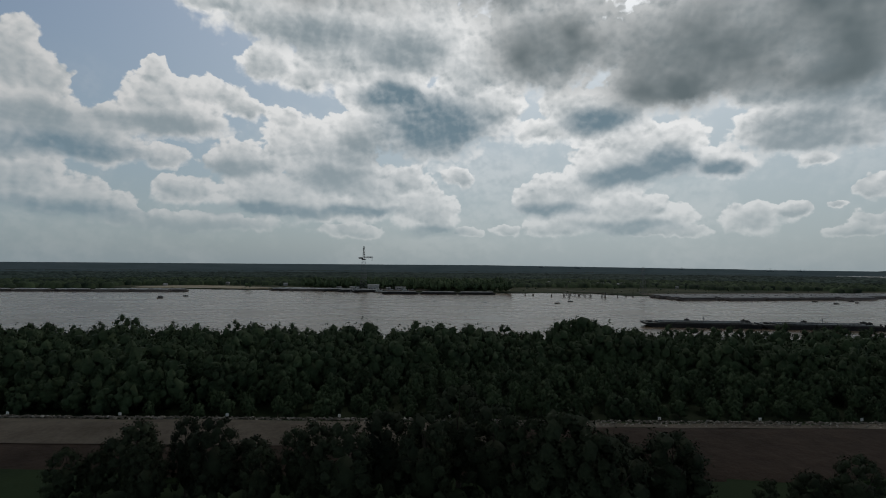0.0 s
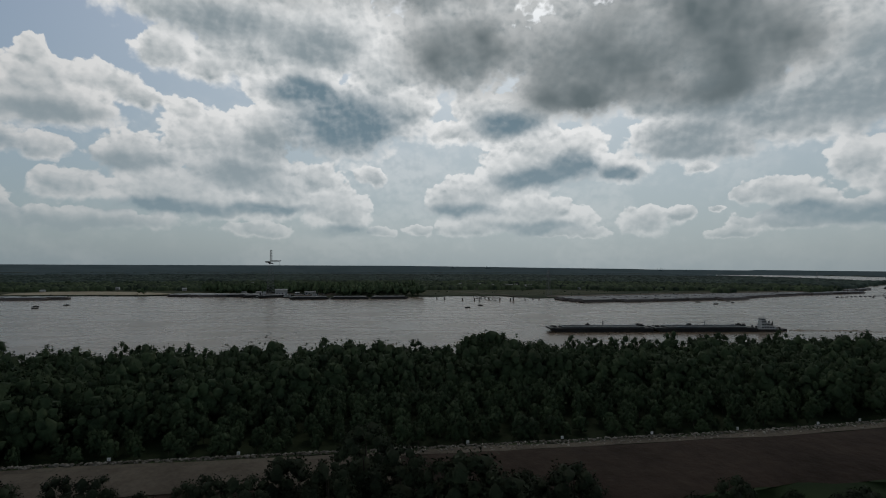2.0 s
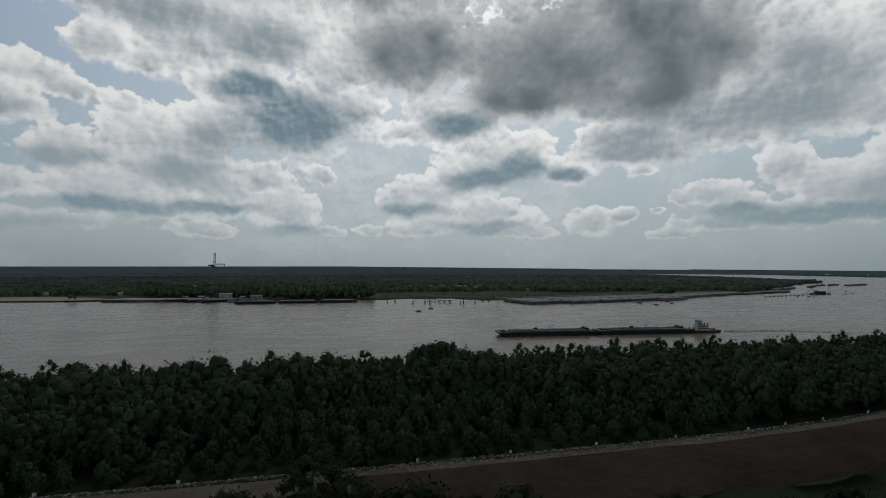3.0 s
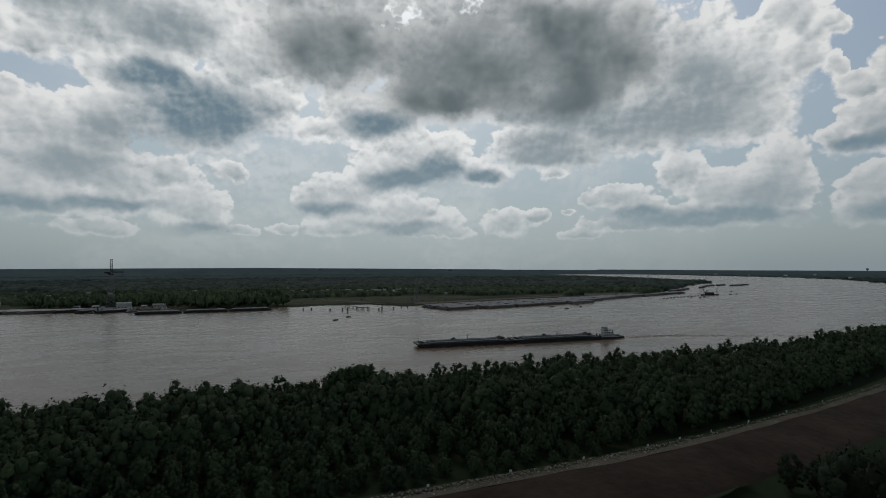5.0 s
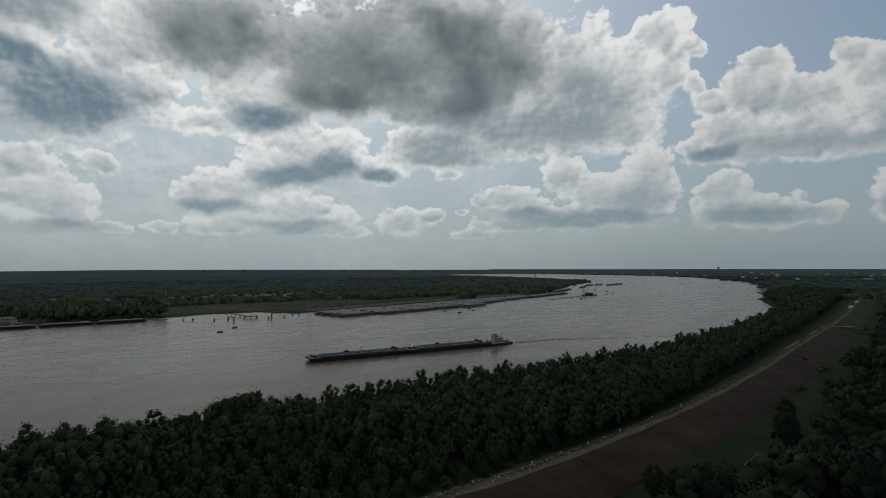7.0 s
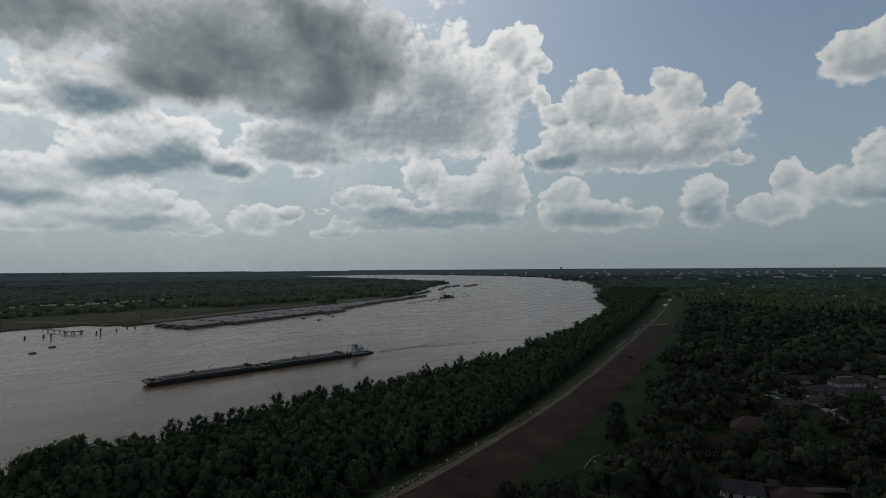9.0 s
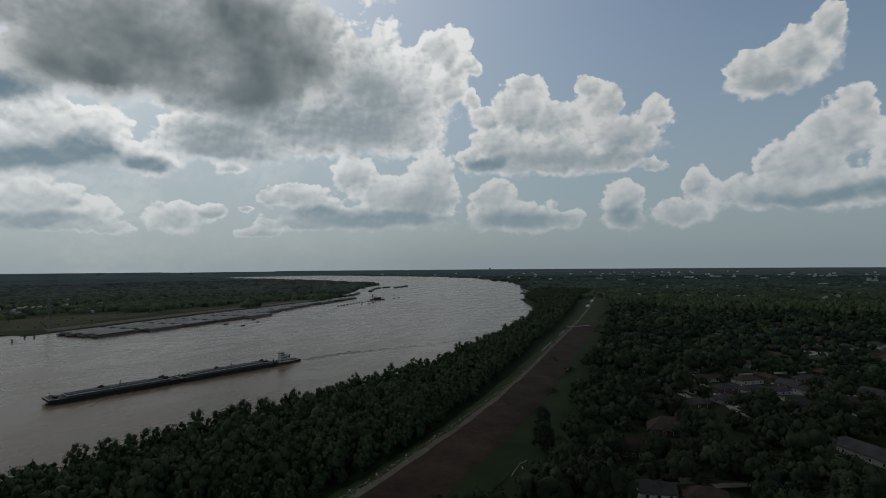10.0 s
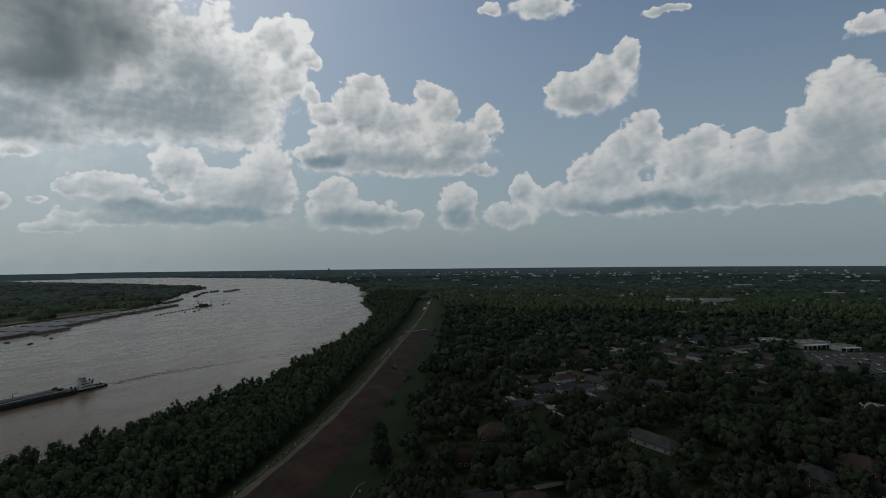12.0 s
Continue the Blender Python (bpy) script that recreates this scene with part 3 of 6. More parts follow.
strip("levee_foot", [(-52, 1.3), (-44, 1.75), (-36, 1.9), (-28.4, 1.95), (-27.2, 2.1)], M["lawn"], "mown green grass at the levee foot")
strip("worn_track", [(-15, 3.86), (-9, 4.60), (-4.2, 5.08), (-2.6, 5.20)], M["pale_track"], "worn pale gravel beside the levee track", -200, 30)


# ---- trees ----
def icosphere(level):
    bm = bmesh.new()
    bmesh.ops.create_icosphere(bm, subdivisions=level, radius=1.0)
    v = np.array([p.co[:] for p in bm.verts])
    f = np.array([[q.index for q in t.verts] for t in bm.faces])
    bm.free()
    return v, f


ICO = {1: icosphere(1), 2: icosphere(2)}


def outward(p, mid):
    """The way out of a crown, from its middle line."""
    q = p - [0, 0, mid * 0.8]
    return q / (np.linalg.norm(q, axis=1, keepdims=True) + 1e-9)


def crown_arrays(rng, spread, tall, lobes, level, leaves, leaf, low=0.30, sparse=False):
    """A crown as arrays: uneven rounded tufts of foliage round an egg-shaped outline, with short sprays standing off them."""
    verts, tris, norms, k = [], [], [], 0
    base_v, base_f = ICO[level]
    tufts = []
    mid, half = tall * (low + 1.0) / 2, tall * (1.0 - low) / 2
    for i in range(lobes):
        up = -0.75 + 1.7 * (i + rng.uniform(0.2, 0.8)) / lobes
        a = 2.399 * i + rng.uniform(-0.5, 0.5)
        girth = math.sqrt(max(0.05, 1 - min(0.98, abs(up)) ** (2.6 if up > 0 else 2.0))) * (1.0 - 0.12 * up)
        r = spread * rng.uniform(0.20, 0.36) * math.sqrt(30 / (lobes + 8))
        out = max(0.0, spread * girth * rng.uniform(0.70, 1.06) - r * 0.8)
        c = np.array([out * math.cos(a), out * math.sin(a), mid + up * half * rng.uniform(0.86, 1.0) - r * 0.4])
        tufts.append((c, r))
        if sparse:
            continue
        jag = 1 + rng.uniform(-0.38, 0.28, (len(base_v), 1))
        v = base_v * jag * [r * 0.70, r * 0.70, r * rng.uniform(0.70, 0.95)] + c
        verts.append(v), tris.append(base_f + k), norms.append((v - c) / r + outward(v, mid) * 0.6 + rng.normal(size=v.shape) * 0.42)
        k += len(v)
    if not sparse:
        v = ICO[1][0] * (1 + rng.uniform(-0.15, 0.1, (12, 1))) * [spread * 0.5, spread * 0.5, half * 0.62] + [0, 0, mid - 0.10 * tall]
        verts.append(v), tris.append(ICO[1][1] + k), norms.append(outward(v, mid))
        k += len(v)
    n = max(1, leaves // lobes)
    for c, r in tufts:
        d = rng.normal(size=(n, 3))
        d[:, 2] = np.abs(d[:, 2]) * 1.05 - 0.5
        d += np.array([c[0], c[1], 0]) / (np.hypot(c[0], c[1]) + 1.0) * 0.5
        d /= np.linalg.norm(d, axis=1, keepdims=True)
        p = c + d * r * rng.uniform(0.35 if sparse else 0.62, 1.30, (n, 1)) * [1, 1, 1.12]
        s = leaf * rng.uniform(0.5, 1.3, (n, 1))
        e1 = rng.normal(size=(n, 3))
        e1 /= np.linalg.norm(e1, axis=1, keepdims=True)
        e2 = np.cross(d + rng.normal(size=(n, 3)) * 0.4, e1)
        e2 /= np.linalg.norm(e2, axis=1, keepdims=True)
        v = np.stack([p - e1 * s, p + e1 * s * 0.8 - e2 * s * 0.4, p + e2 * s], 1).reshape(-1, 3)
        verts.append(v), tris.append(np.arange(3 * n).reshape(-1, 3) + k)
        norms.append(np.repeat(d + outward(p, mid) * 0.6 + rng.normal(size=(n, 3)) * 0.40, 3, 0))
        k += 3 * n
    norms = np.concatenate(norms)
    return np.concatenate(verts), np.concatenate(tris), norms / (np.linalg.norm(norms, axis=1, keepdims=True) + 1e-9)


def trunk_geo(rng, tall, thick, spread):
    g = Geo()
    lean = (rng.uniform(-0.4, 0.4), rng.uniform(-0.4, 0.4))
    fork = (lean[0], lean[1], tall * 0.38)
    g.rod((0, 0, -0.6), (0, 0, 0.25), thick * 1.5, thick * 1.05, 7)
    g.rod((0, 0, 0.2), fork, thick * 1.05, thick * 0.75, 7)
    for i in range(5):
        a = i * 1.26 + rng.uniform(-0.3, 0.3)
        g.rod(fork, (spread * 0.55 * math.cos(a), spread * 0.55 * math.sin(a), tall * rng.uniform(0.55, 0.75)), thick * 0.5, thick * 0.16, 5)
    g.rod(fork, (lean[0] * 1.5, lean[1] * 1.5, tall * 0.82), thick * 0.6, thick * 0.15, 5)
    return g


def tree_kind(rng, spread, tall, lobes, level, leaves, leaf, thick, mat, label, low=0.30, sparse=False, name="tree", group=""):
    v, f, nrm = crown_arrays(rng, spread, tall, lobes, level, leaves, leaf, low, sparse)
    root = thing(name, Matrix(), label, "tree", group)
    part("trunk", trunk_geo(rng, tall, thick, spread), M["bark"], root)
    crown = sheet("crown", v, f, mat, kind="", normals=None if sparse else nrm)
    crown.parent = root
    return root


def scatter(name, templates, spots, material, label):
    """Many plants as one mesh. Each spot: x, y, z, scale across, scale up, turn, which template."""
    verts, tris, norms, k = [], [], [], 0
    for x, y, z, sx, sz, a, which in spots:
        v, f, *nrm = templates[int(which)]
        c, s = math.cos(a), math.sin(a)
        verts.append(np.stack([x + sx * (c * v[:, 0] - s * v[:, 1]), y + sx * (s * v[:, 0] + c * v[:, 1]), z + sz * v[:, 2]], -1))
        if nrm:
            norms.append(np.stack([c * nrm[0][:, 0] - s * nrm[0][:, 1], s * nrm[0][:, 0] + c * nrm[0][:, 1], nrm[0][:, 2]], -1))
        tris.append(f + k)
        k += len(v)
    return sheet(name, np.concatenate(verts), np.concatenate(tris), material, label, "stuff", "trees", np.concatenate(norms) if norms else None)


rng = np.random.default_rng(7)
BIG_LABEL = "broad dark green tree beside the levee"
BATTURE_LABEL = "dense green willow tree in the riverside wood"
OAK_LABEL = "dark green oak tree standing between the houses"

# the tall garden trees nearest the camera
near_kinds = [tree_kind(rng, 6.5, 20, 48, 1, 4000, 0.25, 0.5, M["leaf_oak"], BIG_LABEL, 0.08, name="garden_tree", group="garden trees"),
              tree_kind(rng, 5.0, 18, 44, 1, 3600, 0.24, 0.4, M["leaf_oak"], BIG_LABEL, 0.06, name="garden_tree", group="garden trees"),
              tree_kind(rng, 6.0, 15, 44, 1, 3600, 0.26, 0.4, M["leaf_oak"], BIG_LABEL, 0.06, name="garden_tree", group="garden trees")]
GARDEN = [(19, 103, 21), (-31, 98, 16), (-41, 99, 14), (-24, 94, 16), (-6, 92, 19), (6, 97, 18.5), (0, 88, 17), (31, 87, 22), (36, 85, 22), (25, 92, 19),
          (45, 89, 18), (54, 90, 17), (13, 90, 18), (-50, 93, 13), (251, 100, 16), (167, 102, 11), (172, 98, 12), (179, 95, 10), (274, 110, 14), (-15, 90, 15), (40, 80, 20), (83, 86, 13), (93, 84, 13), (104, 82, 12.5), (116, 80, 13), (-34, 90, 15),
          (-47, 97, 10), (-37, 95, 12), (-28, 96, 13), (-19, 97, 13), (-10, 95, 14), (2, 96, 14), (12, 97, 15), (24, 97, 15), (39, 92, 15), (49, 94, 13), (59, 93, 10), (69, 87, 10.5), (76, 87, 11)]
for i, (x, y, top) in enumerate(GARDEN):
    kind = near_kinds[i % 3]
    tall = (20, 18, 15)[i % 3]
    s = top / tall
    m = pose(x, y, 1.2, 0, 0, rng.uniform(0, 360)) @ Matrix.Diagonal((s * rng.uniform(0.85, 1.1), s * rng.uniform(0.85, 1.1), s, 1))
    if i < 3:
        kind.matrix_basis = m
    else:
        copy_thing(kind, m)

# the wood between levee and river
wood_arrays = [crown_arrays(rng, rng.uniform(5.0, 6.4), rng.uniform(13, 15), 10, 1, 230, 0.46, 0.16) for _ in range(8)]
wood_arrays += [crown_arrays(rng, rng.uniform(5.2, 6.4), rng.uniform(13, 15), 6, 1, 78, 0.66, 0.16) for _ in range(8)]
wood_arrays += [crown_arrays(rng, rng.uniform(5.6, 6.8), rng.uniform(13, 15), 3, 1, 30, 1.0, 0.16) for _ in range(8)]
edge_arrays = [crown_arrays(rng, rng.uniform(3.6, 5.0), rng.uniform(13.5, 16), 16, 1, 520, 0.36, 0.16) for _ in range(6)]
wood_kinds = [tree_kind(rng, rng.uniform(5.0, 6.4), rng.uniform(13.5, 15.5), 24, 1, 1060, 0.28, 0.22, M["leaf"], BATTURE_LABEL, 0.16, name="willow_tree", group="trees of the riverside wood") for _ in range(6)]
wood_kinds.append(tree_kind(rng, 3.2, 15, 16, 1, 420, 0.32, 0.2, M["leaf"], "thin feathery tree with gaps in its crown", 0.45, True, "sparse_tree", "thin trees"))


def jittered(x0, x1, y0, y1, step):
    xs, ys = np.meshgrid(np.arange(x0, x1, step), np.arange(y0, y1, step))
    return xs.ravel() + rng.uniform(-0.45, 0.45, xs.size) * step, ys.ravel() + rng.uniform(-0.45, 0.45, xs.size) * step


bx, by = jittered(-330, 1440, 140, 640, 6.2)
off = by - levee_y(bx)
start = np.interp(bx, [-300, 150, 300, 520, 700, 960, 1300], [9.5, 9.5, 15, 23, 26, 30, 36])
shore = to_river(bx, by)
keep = (off > start) & (shore > np.interp(bx, [600, 1000], [2.0, 15.0])) & (off < 260)
bx, by, shore, off = bx[keep], by[keep], shore[keep], off[keep]
order = np.argsort(np.hypot(bx - 60, by - 20))
single = 0
stuff_spots, edge_spots = [], []
for n in order:
    x, y = bx[n], by[n]
    edge = min(1.0, 0.60 + (off[n] - 9) * 0.02)
    tall = edge * rng.uniform(0.80, 1.14) * (1.0 + 0.18 * noise.noise((x * 0.03, y * 0.03, 2.0)))
    z = 1.2
    if single < 240:
        k = single % 6
        m = pose(x, y, z, 0, 0, rng.uniform(0, 360)) @ Matrix.Diagonal((tall * rng.uniform(0.9, 1.15), tall * rng.uniform(0.9, 1.15), tall * 1.06, 1))
        if single < 6:
            wood_kinds[k].matrix_basis = m
        else:
            copy_thing(wood_kinds[k], m)
        single += 1
    elif shore[n] < 15 and -230 < x < 420:
        edge_spots.append((x, y, z, tall * rng.uniform(0.85, 1.1), tall * 1.1, rng.uniform(0, 6.28), rng.integers(0, 6)))
    else:
        stuff_spots.append((x, y, z, tall * 1.05, tall * 1.12, rng.uniform(0, 6.28), rng.integers(0, 8) + 8 * ((math.hypot(x - 20, y) > 330) + (math.hypot(x - 20, y) > 560))))
for k, (x, y, s, w) in enumerate([(-109, 248, 1.14, 6), (-101, 246, 0.98, 6), (75.6, 228.7, 1.68, 1), (68, 231, 1.42, 2), (157, 241, 1.02, 6), (164, 240, 0.95, 6)]):
    m = pose(x, y, 1.2, 0, 0, 60 * k) @ Matrix.Diagonal((s * 0.95, s * 0.95, s, 1))
    if k == 0:
        wood_kinds[6].matrix_basis = m
    else:
        copy_thing(wood_kinds[w], m @ Matrix.Diagonal((*[1 / q for q in wood_kinds[w].scale], 1)))
scatter("waterside_trees", edge_arrays, edge_spots, M["leaf"], "leafy green trees along the waterside")
scatter("riverside_wood", wood_arrays, stuff_spots, M["leaf"], "dense dark green riverside wood")


# ---- the suburb ----
OPEN = [(318, 28, 12), (338, 44, 8), (300, 20, 7), (212, 46, 7), (288, 57, 10), (277, 55, 6), (256, 62, 8), (246, 60, 5), (214, 97, 17), (232, 92, 9), (288, 92, 8), (243, 24, 10), (230, 58, 7), (336, 6, 10), (408, 112, 16), (425, 105, 9)]
CAR_PARK = (528, 655, -272, -168)
taken = []


def house(x, y, turn, wide, deep, eaves, rise, roof_mat, wall_mat, label, hip=True, windows=0, chimney=False, porch=False):
    """Walls with windows and doors, a roof with eaves, and what stands on it. The ridge runs along the width."""
    root = thing("house", pose(x, y, 1.2, 0, 0, turn), label, "house", "houses of the suburb")
    part("wall", Geo().box(0, 0, -0.4, wide, deep, eaves + 0.4), wall_mat, root)
    a, b, o = wide / 2 + 0.5, deep / 2 + 0.5, 0.16
    ridge = max(0.6, a - b) if hip else a
    g = Geo()
    lower = [(-a, -b, eaves), (a, -b, eaves), (a, b, eaves), (-a, b, eaves)]
    upper = [(p[0], p[1], p[2] + o) for p in lower]
    g.add(lower + upper + [(-ridge, 0, eaves + rise), (ridge, 0, eaves + rise)],
          [(3, 2, 1, 0), (0, 1, 5, 4), (1, 2, 6, 5), (2, 3, 7, 6), (3, 0, 4, 7), (4, 5, 9, 8), (6, 7, 8, 9), (5, 6, 9), (7, 4, 8)])
    roof = part("roof", g, roof_mat, root)
    if not hip:
        c, d = wide / 2 - 0.01, deep / 2
        g = Geo()
        for s in (-1, 1):
            g.add([(s * c, -d, eaves - 0.02), (s * c, d, eaves - 0.02), (s * c, 0, eaves + rise - 0.25), (s * (c - 0.2), -d, eaves - 0.02), (s * (c - 0.2), d, eaves - 0.02), (s * (c - 0.2), 0, eaves + rise - 0.25)],
                  [(0, 1, 2), (3, 5, 4), (0, 2, 5, 3), (1, 4, 5, 2), (0, 3, 4, 1)])
        part("gable", g, wall_mat, root)
    if chimney:
        part("chimney", Geo().box(wide * 0.22, deep * 0.12, eaves + rise * 0.4, 0.9, 0.9, rise * 0.6 + 1.2).box(wide * 0.22, deep * 0.12, eaves + rise + 1.2, 1.15, 1.15, 0.2), M["brick"], roof)
    for floor in range(1 if eaves < 4 else 2):
        for i in range(windows):
            px = (i + 0.5) / windows * wide - wide / 2
            for s in (-1, 1):
                z = 0.9 + floor * 2.8
                w = part("window", Geo().box(px, s * (deep / 2 + 0.03), z, 1.3, 0.14, 1.6), M["white"], root)
                part("pane", Geo().box(px, s * (deep / 2 + 0.09), z + 0.12, 1.05, 0.06, 1.35), M["glass"], w)
        if windows > 1:
            for s in (-1, 1):
                w = part("window", Geo().box(s * (wide / 2 + 0.03), 0, 0.9 + floor * 2.8, 0.14, 1.3, 1.6), M["white"], root)
                part("pane", Geo().box(s * (wide / 2 + 0.09), 0, 1.02 + floor * 2.8, 0.06, 1.05, 1.35), M["glass"], w)
    if porch:
        p = part("porch", Geo().box(wide * 0.1, -deep / 2 - 1.3, 2.6, wide * 0.6, 2.6, 0.2), roof_mat, root)
        for i in range(4):
            part("post", Geo().box(wide * 0.1 + (i / 3 - 0.5) * wide * 0.56, -deep / 2 - 2.4, -0.2, 0.2, 0.2, 2.82), M["white"], p)
    taken.append((x, y, 0.55 * math.hypot(wide, deep)))
    return root


house(310, 58, -72, 19, 13, 2.9, 5.4, M["roof_brown"], M["brick"], "large brick house with a steep brown hipped roof", True, 4, True)
house(268, 65, -66, 9, 8, 3.2, 4.8, M["roof_brown"], M["brick"], "brick house with a brown gabled roof and white dormer", False, 3)
house(223, 45, -66, 12, 9, 5.4, 3.0, M["roof_grey"], M["white"], "white two-storey house with a dark grey gabled roof", False, 3, False, True)
house(232, 30, -74, 15, 11, 3.2, 3.6, M["roof_brown"], M["brick"], "low house with a reddish brown hipped roof", True, 3)
house(318, -22, 46, 30, 11, 3.2, 3.6, M["roof_grey"], M["siding"], "long low house with a grey shingle roof", True, 5)
house(366, -120, 46, 26, 12, 3.2, 3.2, M["roof_grey"], M["siding"], "long ranch house with a weathered grey roof", True, 4)
house(281, -82, 50, 16, 11, 5.8, 3.6, M["roof_grey"], M["brick"], "two-storey brick house with a dark roof and white chimney", True, 3, True)
house(270, -84, 50, 9, 8, 3.4, 2.6, M["roof_grey"], M["siding"], "low wing with a dark hipped roof", True, 2)
house(298, -105, 50, 18, 12, 5.6, 4.2, M["roof_brown"], M["brick"], "tall brown brick house with white windows", True, 4)
house(276, -104, 50, 13, 9, 3.0, 3.2, M["roof_grey"], M["white"], "low house with a dark roof and white eaves", True, 3)
house(252, -25, 50, 15, 10, 3.2, 3.0, M["roof_grey"], M["white"], "small house with a grey roof and white eaves", False, 3)
house(353, 29, 40, 7, 5, 2.6, 1.6, M["roof_pale"], M["siding"], "pale garden shed on the lawn", False)
house(395, -86, 46, 18, 10, 3.0, 2.6, M["roof_grey"], M["siding"], "grey roofed house among trees", True, 3)
house(413, -158, 46, 20, 12, 3.2, 2.6, M["roof_pale"], M["siding"], "house with a pale green-grey roof", True, 3)
rh = np.random.default_rng(21)
rows = [(397, 77), (408, 63), (368, 55), (446, 59), (454, 33), (429, 14), (451, 7), (437, -3), (395, 2), (464, -20), (390, 40), (420, 42), (425, 28), (472, 22), (480, -2), (412, -18), (448, -38),
        (639, -5), (595, -14), (661, -35), (658, -71), (728, -89), (714, -106), (547, -67), (501, -82), (579, -82), (619, -114), (690, -60), (510, 98), (524, 35), (637, -63), (600, -60), (560, -110), (640, -130), (680, -20), (575, 20), (500, -120)]
for x, y in rows:
    reach = math.hypot(x - 20, y)
    OPEN.append((x - (x - 20) / reach * 12, y - y / reach * 12, 10.5))
for x in range(380, 1300, 30):
    for y in range(-560, 330, 42):
        if rh.random() < 0.42 and y < levee_y(x) - 75:
            px, py = x + rh.uniform(-9, 9), y + rh.uniform(-8, 8)
            clear_of_lot = not (CAR_PARK[0] - 20 < px < CAR_PARK[1] + 100 and CAR_PARK[2] - 30 < py < CAR_PARK[3] + 20)
            if clear_of_lot and all(math.hypot(px - q[0], py - q[1]) > q[2] + 12 for q in taken) and all(math.hypot(px - q[0], py - q[1]) > 20 for q in rows):
                rows.append((px, py))
KINDS = [("roof_grey", "siding", "house with a grey shingle roof among trees"), ("roof_brown", "siding", "pale house with a brown roof among trees"),
         ("roof_brown", "brick", "brick house with a brown roof among trees"), ("roof_grey", "brick", "brick house with a dark grey roof among trees"),
         ("roof_grey", "white", "white house with a grey roof among trees"), ("roof_pale", "siding", "house with a pale weathered roof among trees")]
for px, py in rows:
    r, w, label = KINDS[rh.choice(6, p=[0.30, 0.18, 0.2, 0.30, 0.01, 0.01])]
    near = math.hypot(px, py) < 560
    house(px, py, 46 + rh.choice([0, 90]) + rh.uniform(-5, 5), rh.uniform(13, 20), rh.uniform(8, 11), rh.choice([2.9, 3.0, 5.6], p=[0.57, 0.42, 0.01]), rh.uniform(2.0, 3.2), M[r], M[w], label, rh.random() < 0.6, 3 if near else 0)


def hall(x, y, turn, wide, deep, tall, label, colonnade=False, mat="roof_pale"):
    """A flat-roofed store with a parapet, a band of shop windows and rooftop units."""
    root = thing("store", pose(x, y, 1.2, 0, 0, turn), label, "building")
    part("wall", Geo().box(0, 0, -0.3, wide, deep, tall + 0.3), M["siding"], root)
    roof = part("roof", Geo().box(0, 0, tall, wide + 0.6, deep + 0.6, 0.35).box(0, deep / 2, tall + 0.35, wide + 0.6, 0.4, 0.6).box(0, -deep / 2, tall + 0.35, wide + 0.6, 0.4, 0.6), M[mat], root)
    for i in range(3):
        part("roof_unit", Geo().box((i - 1) * wide * 0.28, deep * 0.1, tall + 0.35, 3, 2.2, 1.3), M["tower"], roof)
    n = max(2, int(wide / 9))
    for i in range(n):
        part("window", Geo().box((i + 0.5) / n * wide - wide / 2, -deep / 2 - 0.04, 0.5, wide / n * 0.7, 0.14, tall * 0.5), M["glass"], root)
    if colonnade:
        c = part("canopy", Geo().box(0, -deep / 2 - 3, tall * 0.72, wide, 6, 0.6), M["white"], root)
        for i in range(n + 1):
            part("post", Geo().box(i / n * (wide - 1) - (wide - 1) / 2, -deep / 2 - 5.5, -0.3, 0.5, 0.5, tall * 0.72 + 0.3), M["white"], c)
    taken.append((x, y, 0.5 * math.hypot(wide, deep)))


hall(676, -206, -62, 34, 20, 6, "long low store with a pale flat roof", True, "concrete")
hall(664, -232, -62, 18, 14, 5, "store with a pale roof and white columns", True, "concrete")
hall(690, -172, -70, 30, 18, 5, "small store with a pale flat roof")
hall(1237, -150, -82, 46, 24, 10, "wide pale flat-roofed store beyond the trees")
hall(1236, -225, -82, 66, 24, 10, "wide pale flat-roofed store beyond the trees")
hall(1032, -182, -80, 42, 14, 11, "white windowless box building above the trees", False, "white")
hall(985, -140, -80, 60, 20, 8, "pale flat-roofed building among trees")
hall(1371, -330, -80, 60, 24, 6, "pale flat-roofed building among trees")
for i, (x, y) in enumerate([(2454, -300), (2400, -210), (2180, -615), (2178, -867), (1866, 435), (2709, 429), (1500, -520), (1900, -420), (2050, -60), (2600, 120), (2950, -120), (2850, 330), (3000, 600), (2300, 620), (3150, 850), (2700, -800), (3300, -500), (2450, 760)]):
    hall(x, y, -85 + 7 * (i % 3), 20 + 9 * (i % 4), 18, 9, "white flat-roofed warehouse far off among trees", False, "white")
for i in range(110):
    a, r = radians(rh.uniform(48, 112)), rh.uniform(2500, 4200)
    x, y = 20 + r * math.sin(a), r * math.cos(a)
    if to_river(x, y) > 60:
        root = thing("warehouse", pose(x, y, 1.2, 0, 0, -math.degrees(a) + rh.uniform(-25, 25)), "pale warehouse far off on the plain", "building", "distant warehouses")
        w, h = rh.uniform(5, 15), rh.uniform(8.0, 9.6)
        part("wall", Geo().box(0, 0, -1, w, 16, h + 1), M["white"], root)
        part("roof", Geo().add([(-w / 2 - 1, -9, h), (w / 2 + 1, -9, h), (w / 2 + 1, 9, h), (-w / 2 - 1, 9, h), (-w / 2 - 1, 0, h + 1.4), (w / 2 + 1, 0, h + 1.4)], [(0, 1, 5, 4), (2, 3, 4, 5), (1, 2, 5), (3, 0, 4), (3, 2, 1, 0)]), M["roof_pale"], root)


